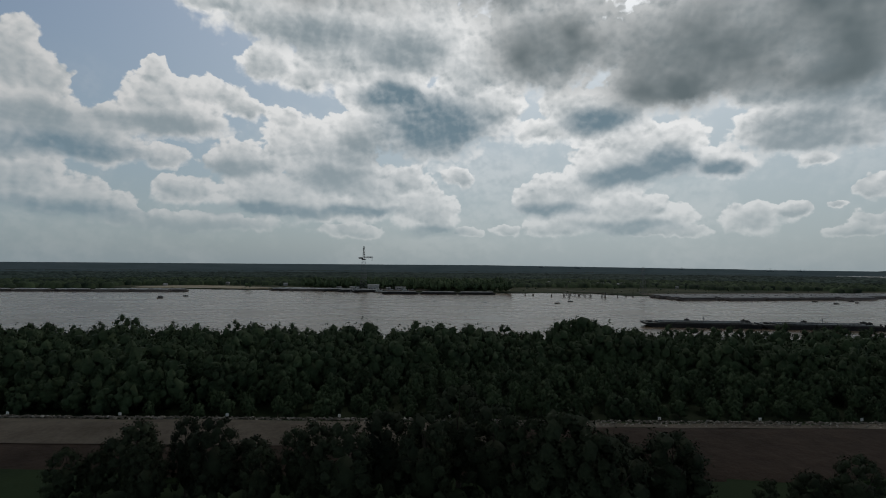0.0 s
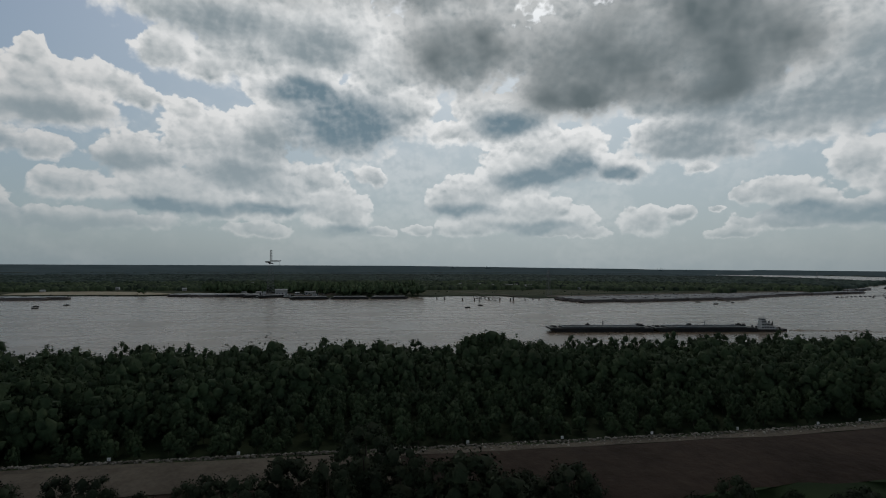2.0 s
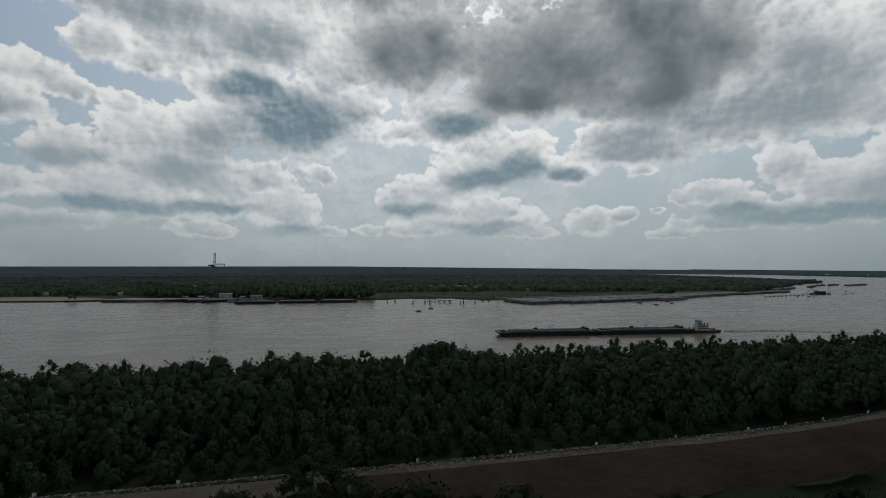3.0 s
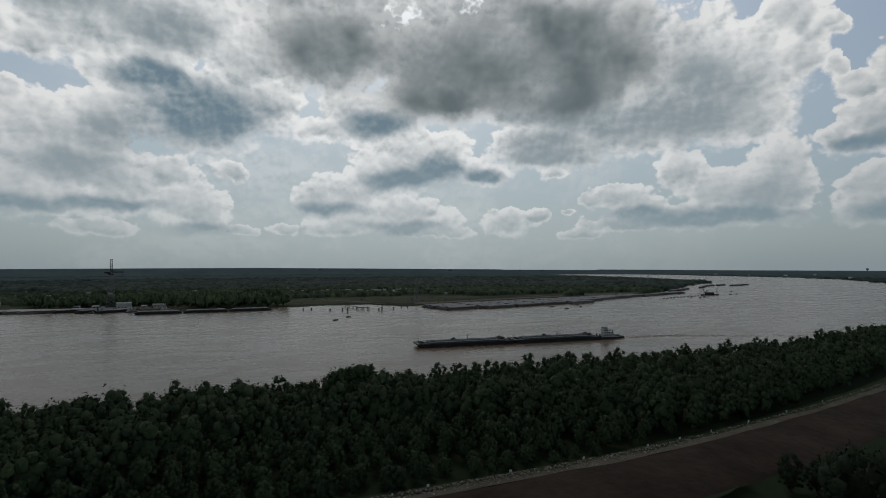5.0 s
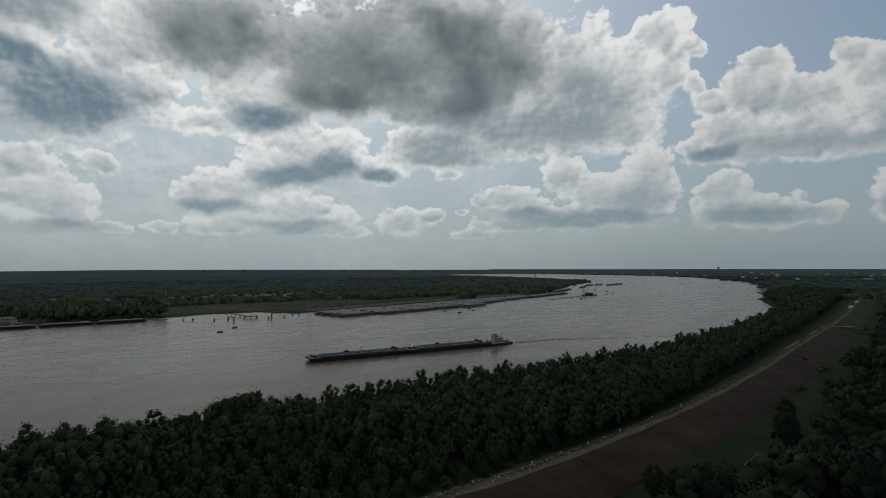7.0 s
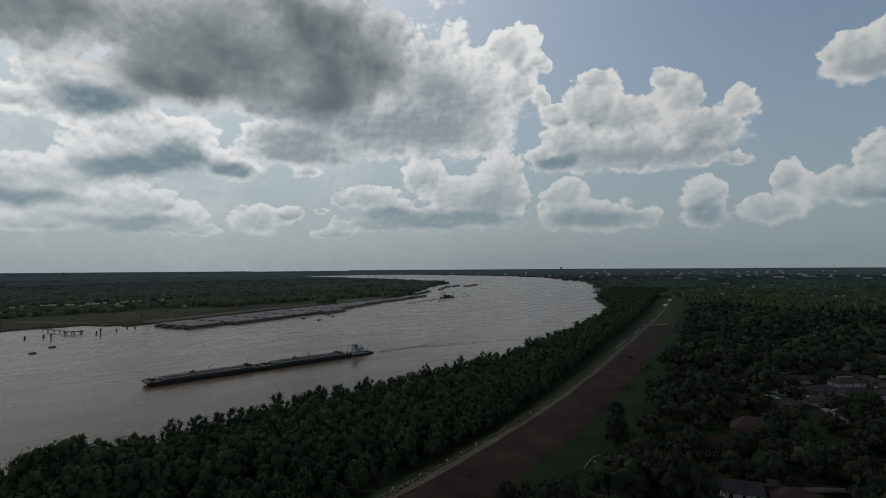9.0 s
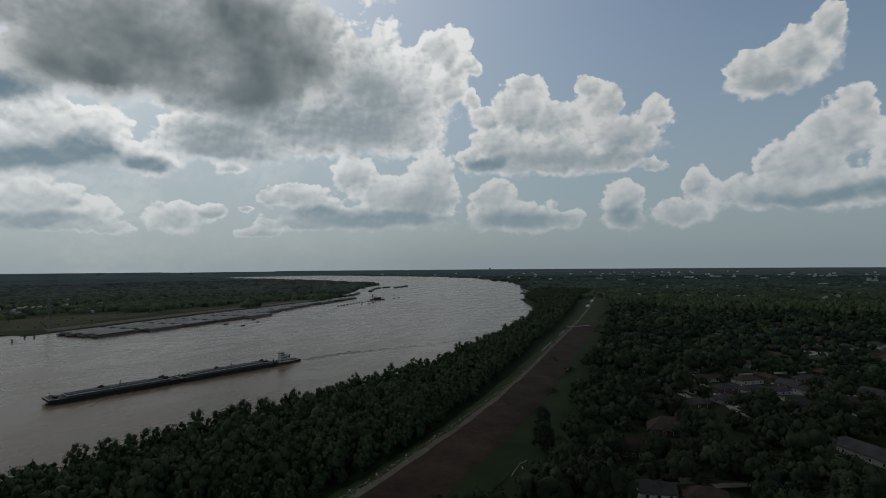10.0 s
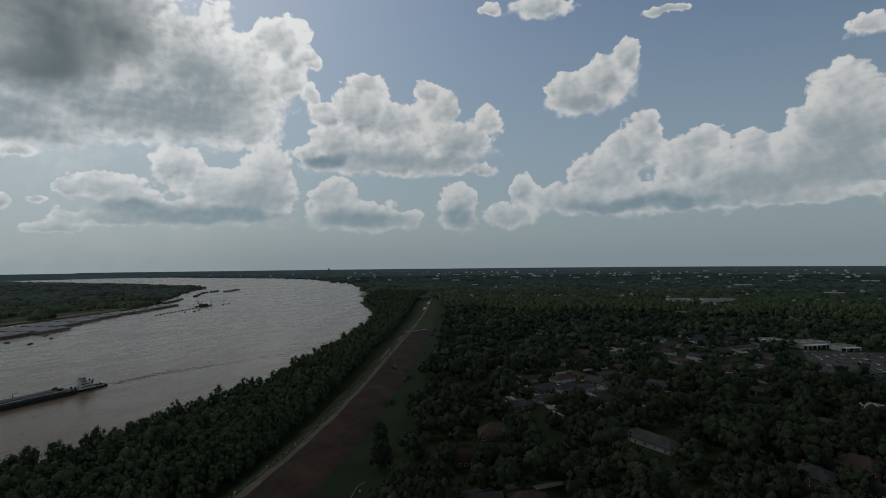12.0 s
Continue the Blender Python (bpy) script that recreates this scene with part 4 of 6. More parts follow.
def slab(name, pts, z, mat, label, category):
    bm = bmesh.new()
    low = [bm.verts.new((x, y, z - 0.4)) for x, y in pts]
    top = [bm.verts.new((x, y, z)) for x, y in pts]
    bm.faces.new(top), bm.faces.new(low[::-1])
    for i in range(len(pts)):
        j = (i + 1) % len(pts)
        bm.faces.new((low[i], low[j], top[j], top[i]))
    bmesh.ops.recalc_face_normals(bm, faces=bm.faces)
    me = bpy.data.meshes.new(name)
    bm.to_mesh(me)
    bm.free()
    me.materials.append(mat)
    return tagged(new(name, me), label, category, kind="structure")


def road(pts, width, mat, label, z=1.68):
    p = np.array(pts, float)
    t = np.gradient(p, axis=0)
    t /= np.linalg.norm(t, axis=1, keepdims=True)
    nrm = np.stack([-t[:, 1], t[:, 0]], -1) * width / 2
    return slab("road", [tuple(q) for q in p + nrm] + [tuple(q) for q in (p - nrm)[::-1]], z, mat, label, "road")


slab("car_park", [(528, -172), (545, -222), (558, -266), (650, -270), (652, -192), (600, -180)], 1.70, M["asphalt"], "wide asphalt car park before the stores", "car park")
slab("work_yard", [(396, 106), (424, 96), (432, 106), (404, 124), (392, 124)], 1.72, M["track"], "gravel yard with parked vehicles", "yard")
road([(206, 70), (222, 60), (236, 58), (250, 40), (262, 10), (290, -50), (330, -140), (360, -230)], 6, M["asphalt"], "narrow asphalt street between the houses")
road([(250, 30), (256, 22), (262, 12)], 4, M["concrete"], "pale concrete driveway", 1.74)
road([(360, 90), (420, 20), (470, -60), (540, -170), (600, -300)], 7, M["asphalt"], "suburban street under the trees")
road([(430, 90), (500, 20), (560, -60), (640, -150)], 7, M["concrete"], "pale concrete street through the suburb", 1.73)


def car_kind():
    root = thing("car", Matrix(), "small parked car with dark windows", "car", "parked cars")
    part("body", Geo().loft([[(x, s * 0.88, z) for s, z in ((-1, 0.35), (1, 0.35), (1, h), (-1, h))] for x, h in ((-2.2, 0.85), (-1.5, 0.95), (1.2, 0.92), (2.2, 0.75))]), M["car"], root)
    part("cabin", Geo().loft([[(x, -w, 0.9), (x, w, 0.9), (x * 0.75 - 0.1, w * 0.82, 1.45), (x * 0.75 - 0.1, -w * 0.82, 1.45)] for x, w in ((-1.5, 0.8), (1.0, 0.8))]), M["glass"], root)
    for x in (-1.35, 1.35):
        for y in (-0.8, 0.8):
            part("wheel", Geo().rod((x, y - 0.1, 0.33), (x, y + 0.1, 0.33), 0.33, 0.33, 10), M["steel_dark"], root)
    return root


first_car = car_kind()
first_car.matrix_basis = pose(566, -186, 1.70, 0, 0, 60)
for i in range(96):
    px, py = 548 + (i % 12) * 8.2 + rh.uniform(-1.5, 1.5), -192 - (i // 12) * 9.2 + rh.uniform(-0.8, 0.8)
    if rh.random() < 0.52:
        copy_thing(first_car, pose(px, py, 1.70, 0, 0, rh.choice([0, 180]) + rh.uniform(-6, 6)))
for i, (px, py) in enumerate([(404, 116), (409, 110), (414, 106), (418, 112), (410, 118), (228, 62), (243, 46), (262, 8), (372, 72)]):
    copy_thing(first_car, pose(px, py, 1.74, 0, 0, 40 * i))

for px, py in rows[:37]:
    reach = math.hypot(px - 20, py)
    ux, uy = -(px - 20) / reach, -py / reach
    side = rh.uniform(-6, 6)
    a, b = (px + ux * 8 - uy * side, py + uy * 8 + ux * side), (px + ux * 19 - uy * (side + 4), py + uy * 19 + ux * (side + 4))
    slab("driveway", [(a[0] - uy * 2, a[1] + ux * 2), (b[0] - uy * 2.6, b[1] + ux * 2.6), (b[0] + uy * 2.6, b[1] - ux * 2.6), (a[0] + uy * 2, a[1] - ux * 2)], 1.70, M["concrete"], "pale concrete driveway before a house", "driveway")
for i in range(22):
    copy_thing(first_car, pose(rh.uniform(-172, -30), rh.uniform(945, 975), 1.79, 0, 0, rh.uniform(0, 360)))
for px, py in rows:
    reach = math.hypot(px - 20, py)
    if reach < 760:
        for k in range(2 if reach < 520 else 1):
            if rh.random() < 0.62:
                side, near = rh.uniform(-7, 7), rh.uniform(9.5, 13)
                copy_thing(first_car, pose(px - (px - 20) / reach * near - py / reach * side, py - py / reach * near + (px - 20) / reach * side, 1.25, 0, 0, rh.choice([46, 136]) + rh.uniform(-8, 8)))

# trees of the suburb
oak_kinds = [tree_kind(rng, rng.uniform(6.0, 8.4), rng.uniform(10.5, 13.5), 28, 1, 1500, 0.29, 0.4, M["leaf_oak"], OAK_LABEL, 0.3, name="oak_tree", group="trees between the houses") for _ in range(5)]
OPEN += [(950, -165, 42), (890, -152, 24), (1015, -175, 30), (970, -138, 26), (1215, -150, 26), (1212, -222, 30)]
oak_arrays = [crown_arrays(rng, rng.uniform(6.0, 8.0), rng.uniform(10, 13), 11, 1, 260, 0.50, 0.3) for _ in range(8)]
small_arrays = [crown_arrays(rng, rng.uniform(5.4, 7.0), rng.uniform(8.5, 11), 3, 1, 15, 1.1, 0.3) for _ in range(8)]
small_arrays += [crown_arrays(rng, rng.uniform(5.8, 7.2), rng.uniform(8.5, 11), 3, 1, 9, 1.3, 0.3) for _ in range(8)]
sx, sy = jittered(120, 1010, -640, 330, 12.2)
far_away = np.hypot(sx - 20, sy)
lev = sy - levee_y(sx)
ok = (lev < np.interp(sx, [120, 250, 380, 520, 1000], [-60, -56, -46, -42, -42])) & (np.degrees(np.arctan2(sx - 20, sy)) > 42)
ok &= ~((sx > 508) & (sx < 655) & (sy < -168) & (sy > -278))
for cx, cy, r in OPEN + taken:
    ok &= np.hypot(sx - cx, sy - cy) > r * 0.8 + 2.6
dense = np.where(far_away < 420, 0.9, 0.92)
dense = np.where((sx > 510) & (sx < 740) & (sy < -50) & (sy > -260), 0.5, dense)
ok &= rng.random(sx.size) < dense
mid_spots, far_spots, count = [], [], 0
for n in np.argsort(far_away):
    if not ok[n]:
        continue
    x, y, s = sx[n], sy[n], rng.uniform(0.72, 1.28) * (1.25 if rng.random() < 0.15 else 1.0)
    if count < 160:
        k = count % 5
        m = pose(x, y, 1.3, 0, 0, rng.uniform(0, 360)) @ Matrix.Diagonal((s, s, s * rng.uniform(0.9, 1.15), 1))
        if count < 5:
            oak_kinds[k].matrix_basis = m
        else:
            copy_thing(oak_kinds[k], m)
        count += 1
    else:
        wide = 1.0 if far_away[n] < 480 else 1.25
        (mid_spots if far_away[n] < 480 else far_spots).append((x, y, 1.2, s * wide, s * rng.uniform(0.85, 1.1), rng.uniform(0, 6.28), rng.integers(0, 8) + (8 if far_away[n] > 740 else 0)))
scatter("suburb_trees", oak_arrays, mid_spots, M["leaf_oak"], "dark crowns of trees between the houses")
# lighter leaves than the nearer oaks: sunlight put into the colour
scatter("suburb_woods", small_arrays, far_spots, M["leaf_far"], "far suburb tree crowns with sunlight painted into their green")

# small pale houses far out in the suburb
for i in range(150):
    a, r = radians(rh.uniform(62, 113)), 1000 * 2.6 ** rh.random()
    x, y = 20 + r * math.sin(a), r * math.cos(a)
    if to_river(x, y) > 90 and y < levee_y(x) - 90:
        w, t = rh.uniform(4, 8.5), rh.uniform(6.0, 8.0)
        root = thing("far_house", pose(x, y, 1.2, 0, 0, rh.uniform(0, 180)), "pale house far off among the suburb trees", "house", "far houses of the suburb")
        part("wall", Geo().box(0, 0, -0.5, w, 9, t + 0.5), M["siding"], root)
        part("roof", Geo().add([(-w / 2 - 0.5, -5, t), (w / 2 + 0.5, -5, t), (w / 2 + 0.5, 5, t), (-w / 2 - 0.5, 5, t), (-w / 2, 0, t + 2.6), (w / 2, 0, t + 2.6)], [(0, 1, 5, 4), (2, 3, 4, 5), (1, 2, 5), (3, 0, 4), (3, 2, 1, 0)]), M["roof_pale"], root)


# ---- woods of the far bank and the plain ----
FIELDS = [(250, 1010, 150, 130), (360, 1000, 120, 110), (700, 1010, 240, 45), (-450, 1050, 190, 100), (-480, 990, 120, 70), (-285, 1000, 70, 34), (-115, 978, 70, 32), (500, 960, 180, 90), (330, 860, 90, 60), (450, 890, 110, 50), (570, 915, 110, 45), (900, 960, 140, 40)]

rf = np.random.default_rng(33)
HAMLET = [(rf.uniform(-560, 640), rf.uniform(1120, 1750), rf.uniform(5, 10)) for _ in range(46)]
FIELDS += [(1140, -190, 90, 80), (330, 1345, 300, 60), (-200, 1420, 70, 90)]
FIELDS += [(x + 4 - 18 * (x - 20) / y, y - 22, 13 + w / 2, 34) for x, y, w in HAMLET]


def copse(rng, n, sides):
    """A patch of n small crowns, one unit across: rough domes."""
    vs, fs, ns, k = [], [], [], 0
    for _ in range(n):
        x, y, r, h = rng.uniform(-0.5, 0.5), rng.uniform(-0.5, 0.5), rng.uniform(0.75, 1.2) * 0.62 / math.sqrt(n), rng.uniform(0.72, 1.1)
        ring = np.arange(sides) * 2 * math.pi / sides + rng.uniform(0, 6)
        low = np.stack([x + r * np.cos(ring), y + r * np.sin(ring), np.zeros(sides)], -1)
        wide = np.stack([x + r * rng.uniform(0.7, 1.15, sides) * np.cos(ring + 0.4), y + r * rng.uniform(0.7, 1.15, sides) * np.sin(ring + 0.4), h * rng.uniform(0.55, 0.8, sides)], -1)
        v = np.concatenate([low, wide, [[x + rng.uniform(-0.3, 0.3) * r, y + rng.uniform(-0.3, 0.3) * r, h]]])
        f = [(i, (i + 1) % sides, sides + i) for i in range(sides)] + [((i + 1) % sides, sides + (i + 1) % sides, sides + i) for i in range(sides)]
        f += [(sides + i, sides + (i + 1) % sides, 2 * sides) for i in range(sides)]
        nrm = (v - [x, y, 0]) * [0.5 / r, 0.5 / r, 0] + [0, 0, 0.9]
        vs.append(v), fs.append(np.array(f) + k), ns.append(nrm / np.linalg.norm(nrm, axis=1, keepdims=True))
        k += len(v)
    return np.concatenate(vs), np.concatenate(fs), np.concatenate(ns)


copses = [[copse(rng, n, 4) for _ in range(6)] for n in (5, 4, 4, 2)]
spots = []
for r0, r1, step in ((860, 1120, 9.5), (1120, 1600, 18), (1600, 2300, 28), (2300, 3200, 44), (3200, 4230, 46)):
    for rad in np.arange(r0, r1, step * 1.15):
        for a in np.arange(-48, 118, math.degrees(step / rad)):
            b, q = radians(a + rng.uniform(-0.5, 0.5) * math.degrees(step / rad)), rad + rng.uniform(-0.6, 0.6) * step
            spots.append((20 + q * math.sin(b), q * math.cos(b), step))
spots = np.array(spots)
d = to_river(spots[:, 0], spots[:, 1])
okf = (d > 8) & (rng.random(len(spots)) < 0.9)
for cx, cy, ax, ay in FIELDS:
    okf &= ((spots[:, 0] - cx) / ax) ** 2 + ((spots[:, 1] - cy) / ay) ** 2 > 1
okf &= ~((np.degrees(np.arctan2(spots[:, 0] - 20, spots[:, 1])) > 46) & (np.hypot(spots[:, 0] - 20, spots[:, 1]) < 960) & (spots[:, 1] < 340))
okf &= ~((spots[:, 0] > 300) & (spots[:, 0] < 1260) & (spots[:, 1] > levee_y(spots[:, 0]) - 42) & (spots[:, 1] < 640))
gap = np.array([noise.noise((x * 0.006, y * 0.006, 5.0)) for x, y, _ in spots])
okf &= gap < 0.38
z_at = ground_z(spots[:, 0], spots[:, 1])
tiers = {9.5: [], 18.0: [], 28.0: [], 44.0: [], 46.0: []}
for (x, y, st), z, o in zip(spots, z_at, okf):
    if o:
        tall = rng.uniform(8, 12.5) * {9.5: 1.25, 44.0: 0.75, 46.0: 0.55}.get(float(st), 1.0)
        tiers[float(st)].append((x, y, z - 0.5, st * 1.25, tall, rng.uniform(0, 6.28), rng.integers(0, 6)))
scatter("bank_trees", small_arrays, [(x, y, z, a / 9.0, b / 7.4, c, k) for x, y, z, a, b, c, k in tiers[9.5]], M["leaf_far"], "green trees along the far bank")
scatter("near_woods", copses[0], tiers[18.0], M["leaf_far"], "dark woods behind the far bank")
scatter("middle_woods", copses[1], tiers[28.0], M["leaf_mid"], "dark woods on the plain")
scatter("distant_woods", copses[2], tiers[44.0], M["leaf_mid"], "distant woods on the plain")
scatter("horizon_woods", copses[3], tiers[46.0], M["leaf_haze"], "woods at the horizon with haze painted into their leaves")
bush_spots = []
for cx, cy, ax, ay in FIELDS:
    for _ in range(int(ax * ay / 520)):
        a, q = rng.uniform(0, 6.28), math.sqrt(rng.random())
        x, y = cx + ax * q * math.cos(a), cy + ay * q * math.sin(a)
        if to_river(x, y) > 6 and noise.noise((x * 0.02, y * 0.02, 8.0)) > 0.0:
            s = rng.uniform(0.10, 0.28)
            bush_spots.append((x, y, 1.4, s * 1.3, s, rng.uniform(0, 6.28), rng.integers(0, 8)))
scatter("field_bushes", small_arrays, bush_spots, M["leaf_far"], "green bushes scattered over the far fields")
for x, y, w in HAMLET:
    t = rf.uniform(3.0, 4.6)
    root = thing("far_house", pose(x, y, 1.2, 0, 0, rf.uniform(-25, 25)), "small pale house among trees on the far bank", "house", "houses of the far bank")
    part("wall", Geo().box(0, 0, -0.5, w, 8, t + 0.5), M["siding"], root)
    part("roof", Geo().add([(-w / 2 - 0.5, -4.6, t), (w / 2 + 0.5, -4.6, t), (w / 2 + 0.5, 4.6, t), (-w / 2 - 0.5, 4.6, t), (-w / 2, 0, t + 2.4), (w / 2, 0, t + 2.4)], [(0, 1, 5, 4), (2, 3, 4, 5), (1, 2, 5), (3, 0, 4), (3, 2, 1, 0)]), M["roof_pale"], root)


# ---- vessels and works on the river ----
def hull_ring(x, half, z0, z1):
    return [(x, -half, z0), (x, half, z0), (x, half, z1), (x, -half, z1)]


def barge_kind(name, cover_mat, hull_mat, label, group, lids=7):
    """A covered hopper barge: raked hull, coaming, rolling covers, bitts."""
    root = thing(name, Matrix(), label, "barge", group)
    hull = Geo().loft([hull_ring(-29.7, 5.2, 1.3, 2.6), hull_ring(-25, 5.35, -0.8, 2.5), hull_ring(26, 5.35, -0.8, 2.5), hull_ring(29.7, 5.2, 1.0, 2.7)])
    part("hull", hull, hull_mat, root)
    part("coaming", Geo().box(0, 0, 2.4, 52, 8.9, 1.3), hull_mat, root)
    for i in range(lids):
        x = (i + 0.5) / lids * 51 - 25.5
        w = 51 / lids - 0.25
        up = 0.22 if i % 2 else 0.0
        g = Geo().loft([[(x + e * w / 2, -4.5, 3.55), (x + e * w / 2, 4.5, 3.55), (x + e * w / 2, 3.4, 4.35 + up), (x + e * w / 2, 0, 4.75 + up), (x + e * w / 2, -3.4, 4.35 + up)] for e in (-1, 1)])
        part("hatch_cover", g, cover_mat, root)
    for x in (-28, 28):
        part("bitt", Geo().rod((x, 0, 2.4), (x, 0, 3.3), 0.3), M["steel_dark"], root)
    return root


fleet = barge_kind("hopper_barge", M["cover"], M["rust"], "covered hopper barge with pale grey lids moored in a fleet", "moored barge fleet")
fleet.matrix_basis = pose(352, 770, 0, 0, 0, 12)
FLEET = (7, 8, 8, 8, 9, 6, 5, 4, 3)
c12, s12 = math.cos(radians(12)), math.sin(radians(12))
rv = np.random.default_rng(5)
for i, wide in enumerate(FLEET):
    for j in range(wide):
        along, across = 30 + i * 61 + rv.uniform(-2, 2) + (4 if j % 2 else 0), 5 + j * 11
        m = pose(322 + c12 * along + s12 * across, 806 + s12 * along - c12 * across, 0, 0, 0, 12 + (180 if rv.random() < 0.5 else 0))
        if i == j == 0:
            fleet.matrix_basis = m
        else:
            copy_thing(fleet, m)
for i in range(3):
    for j in range(2 if i else 1):
        copy_thing(fleet, pose(890 + 61 * i * 0.95, 897 + 61 * i * 0.32 + 11 * j, 0, 0, 0, 16))
for x, y, a in ((1140, 1050, 28), (1190, 1082, 30), (1330, 1150, 35), (1385, 1190, 35), (1470, 1240, 25), (1535, 1255, 20), (1555, 1215, 10), (1620, 1240, 15), (1100, 1035, 28)):
    copy_thing(fleet, pose(x, y, 0, 0, 0, a))
dark = barge_kind("dark_barge", M["cover"], M["steel_dark"], "dark-hulled covered barge moored along the far bank", "dark moored barges", 9)
dark.matrix_basis = pose(-54, 853.5, 0, 0, 0, 0.5)
copy_thing(dark, pose(7, 854, 0, 0, 0, 0.5)), copy_thing(dark, pose(68, 854.5, 0, 0, 0, 0.5))
pale = barge_kind("pale_barge", M["lid_white"], M["rust"], "rust-hulled barge with white lids moored by the far landing", "pale moored barges")
pale.matrix_basis = pose(-438, 886, 0, 0, 0, 4)
for x, y, a in ((-460, 874, 4), (-522, 869, 3), (-584, 866, 3), (-646, 862, 3), (-708, 858, 3), (-500, 886, 4), (-264, 958, 30), (-248, 951, 26), (-228, 948, 25), (-210, 942, 22), (-186, 945, 24), (-168, 940, 22), (-140, 925, 40), (-112, 915, 38)):
    copy_thing(dark if a > 20 and x > -180 else pale, pose(x, y, 0, 0, 0, a))


def tank_barge(m, label):
    """A long tank barge: raked bow, sunken side decks, trunk with pale coamings, pipes, pump engines, hose crane, bitts."""
    root = thing("tank_barge", m, label, "barge", "tank barges of the tow")
    part("hull", Geo().loft([hull_ring(-41.5, 7.0, 2.2, 3.5), hull_ring(-39.5, 7.6, 1.2, 3.3), hull_ring(-33, 8, -1, 2.9), hull_ring(39, 8, -1, 2.9), hull_ring(41.5, 7.8, 0.2, 3.0)]), M["steel_dark"], root)
    part("deck", Geo().box(1, 0, 2.86, 80, 15.4, 0.1), M["deck"], root)
    part("bow_rim", Geo().box(-41.2, 0, 3.3, 0.5, 14.0, 0.45).box(-38.5, 7.35, 3.0, 5.5, 0.3, 0.5).box(-38.5, -7.35, 3.0, 5.5, 0.3, 0.5), M["boat_white"], root)
    trunk = part("trunk_deck", Geo().box(2, 0, 2.9, 66, 11.6, 1.0, 0, 0.985), M["deck"], root)
    for y in (-5.75, 5.75):
        part("coaming", Geo().box(2, y, 3.9, 65, 0.35, 0.35), M["boat_white"], trunk)
    for x in (-30.5, 34.5):
        part("coaming", Geo().box(x, 0, 3.9, 0.35, 11.3, 0.35), M["boat_white"], trunk)
    for y in (-1.4, -0.5, 0.5, 1.4):
        part("pipe", Geo().rod((-30, y, 4.3), (34, y, 4.3), 0.2), M["tower"], root)
    for x in (-18, -2, 14, 28):
        part("cross_pipe", Geo().rod((x, -5.4, 4.5), (x, 5.4, 4.5), 0.18).rod((x, -5.4, 3.9), (x, -5.4, 4.5), 0.18).rod((x, 5.4, 3.9), (x, 5.4, 4.5), 0.18), M["tower"], root)
    for i in range(6):
        side = 1 if i % 2 else -1
        part("tank_hatch", Geo().rod((-26 + i * 11, 3.4 * side, 3.85), (-26 + i * 11, 3.4 * side, 4.7), 0.6, 0.6, 8).rod((-24.5 + i * 11, 3.4 * side, 3.85), (-24.5 + i * 11, 3.4 * side, 5.4), 0.13), M["tower"], root)
    for x, y in ((33, 3.5), (33, -3.2), (-8, 3.8)):
        part("pump_engine", Geo().box(x, y, 3.85, 3.2, 2.2, 1.5).box(x, y, 5.35, 0.9, 0.7, 0.6).rod((x + 1, y, 5.3), (x + 1, y, 6.6), 0.14), M["steel_dark"], root)
    part("hose_crane", Geo().rod((3, 0, 3.8), (3, 0, 7.8), 0.28).rod((3, 0, 7.4), (8.5, 2.5, 8.6), 0.2, 0.12).rod((3, -3.5, 6.2), (3, 3.5, 6.2), 0.2), M["tower"], root)
    for s in (-1, 1):
        rail = Geo()
        for k in range(24):
            rail.rod((-33 + k * 3, s * 7.6, 2.9), (-33 + k * 3, s * 7.6, 3.95), 0.06, 0.06, 4)
        rail.rod((-33, s * 7.6, 3.95), (36, s * 7.6, 3.95), 0.08, 0.08, 4).rod((-33, s * 7.6, 3.45), (36, s * 7.6, 3.45), 0.06, 0.06, 4)
        part("railing", rail, M["tower"], root)
        for x in (-37, -20, 0, 20, 38.5):
            part("bitt", Geo().rod((x, s * 6.7, 2.9), (x, s * 6.7, 3.8), 0.3).rod((x + 1, s * 6.7, 2.9), (x + 1, s * 6.7, 3.8), 0.3), M["steel_dark"], root)
    part("winch", Geo().box(-36, 0, 3.0, 2.2, 4.5, 1.3).rod((-36, -3, 3.9), (-36, 3, 3.9), 0.6), M["steel_dark"], root)
    part("bow_light", Geo().rod((-39, 0, 3.2), (-39, 0, 6.4), 0.1).box(-39, 0, 6.4, 0.5, 0.5, 0.5), M["tower"], root)
    return root


BOW, STERN = Vector((168, 411, 0)), Vector((362, 389, 0))
ahead = (BOW - STERN).normalized()
tow_turn = math.degrees(math.atan2(-ahead.y, -ahead.x))
tank_barge(Matrix.Translation(BOW - ahead * 41.5) @ pose(0, 0, 0, 0, 0, tow_turn), "long black tank barge with a pale raised deck")
tank_barge(Matrix.Translation(BOW - ahead * 125.2) @ pose(0, 0, 0, 0, 0, tow_turn), "long black tank barge lashed before the towboat")


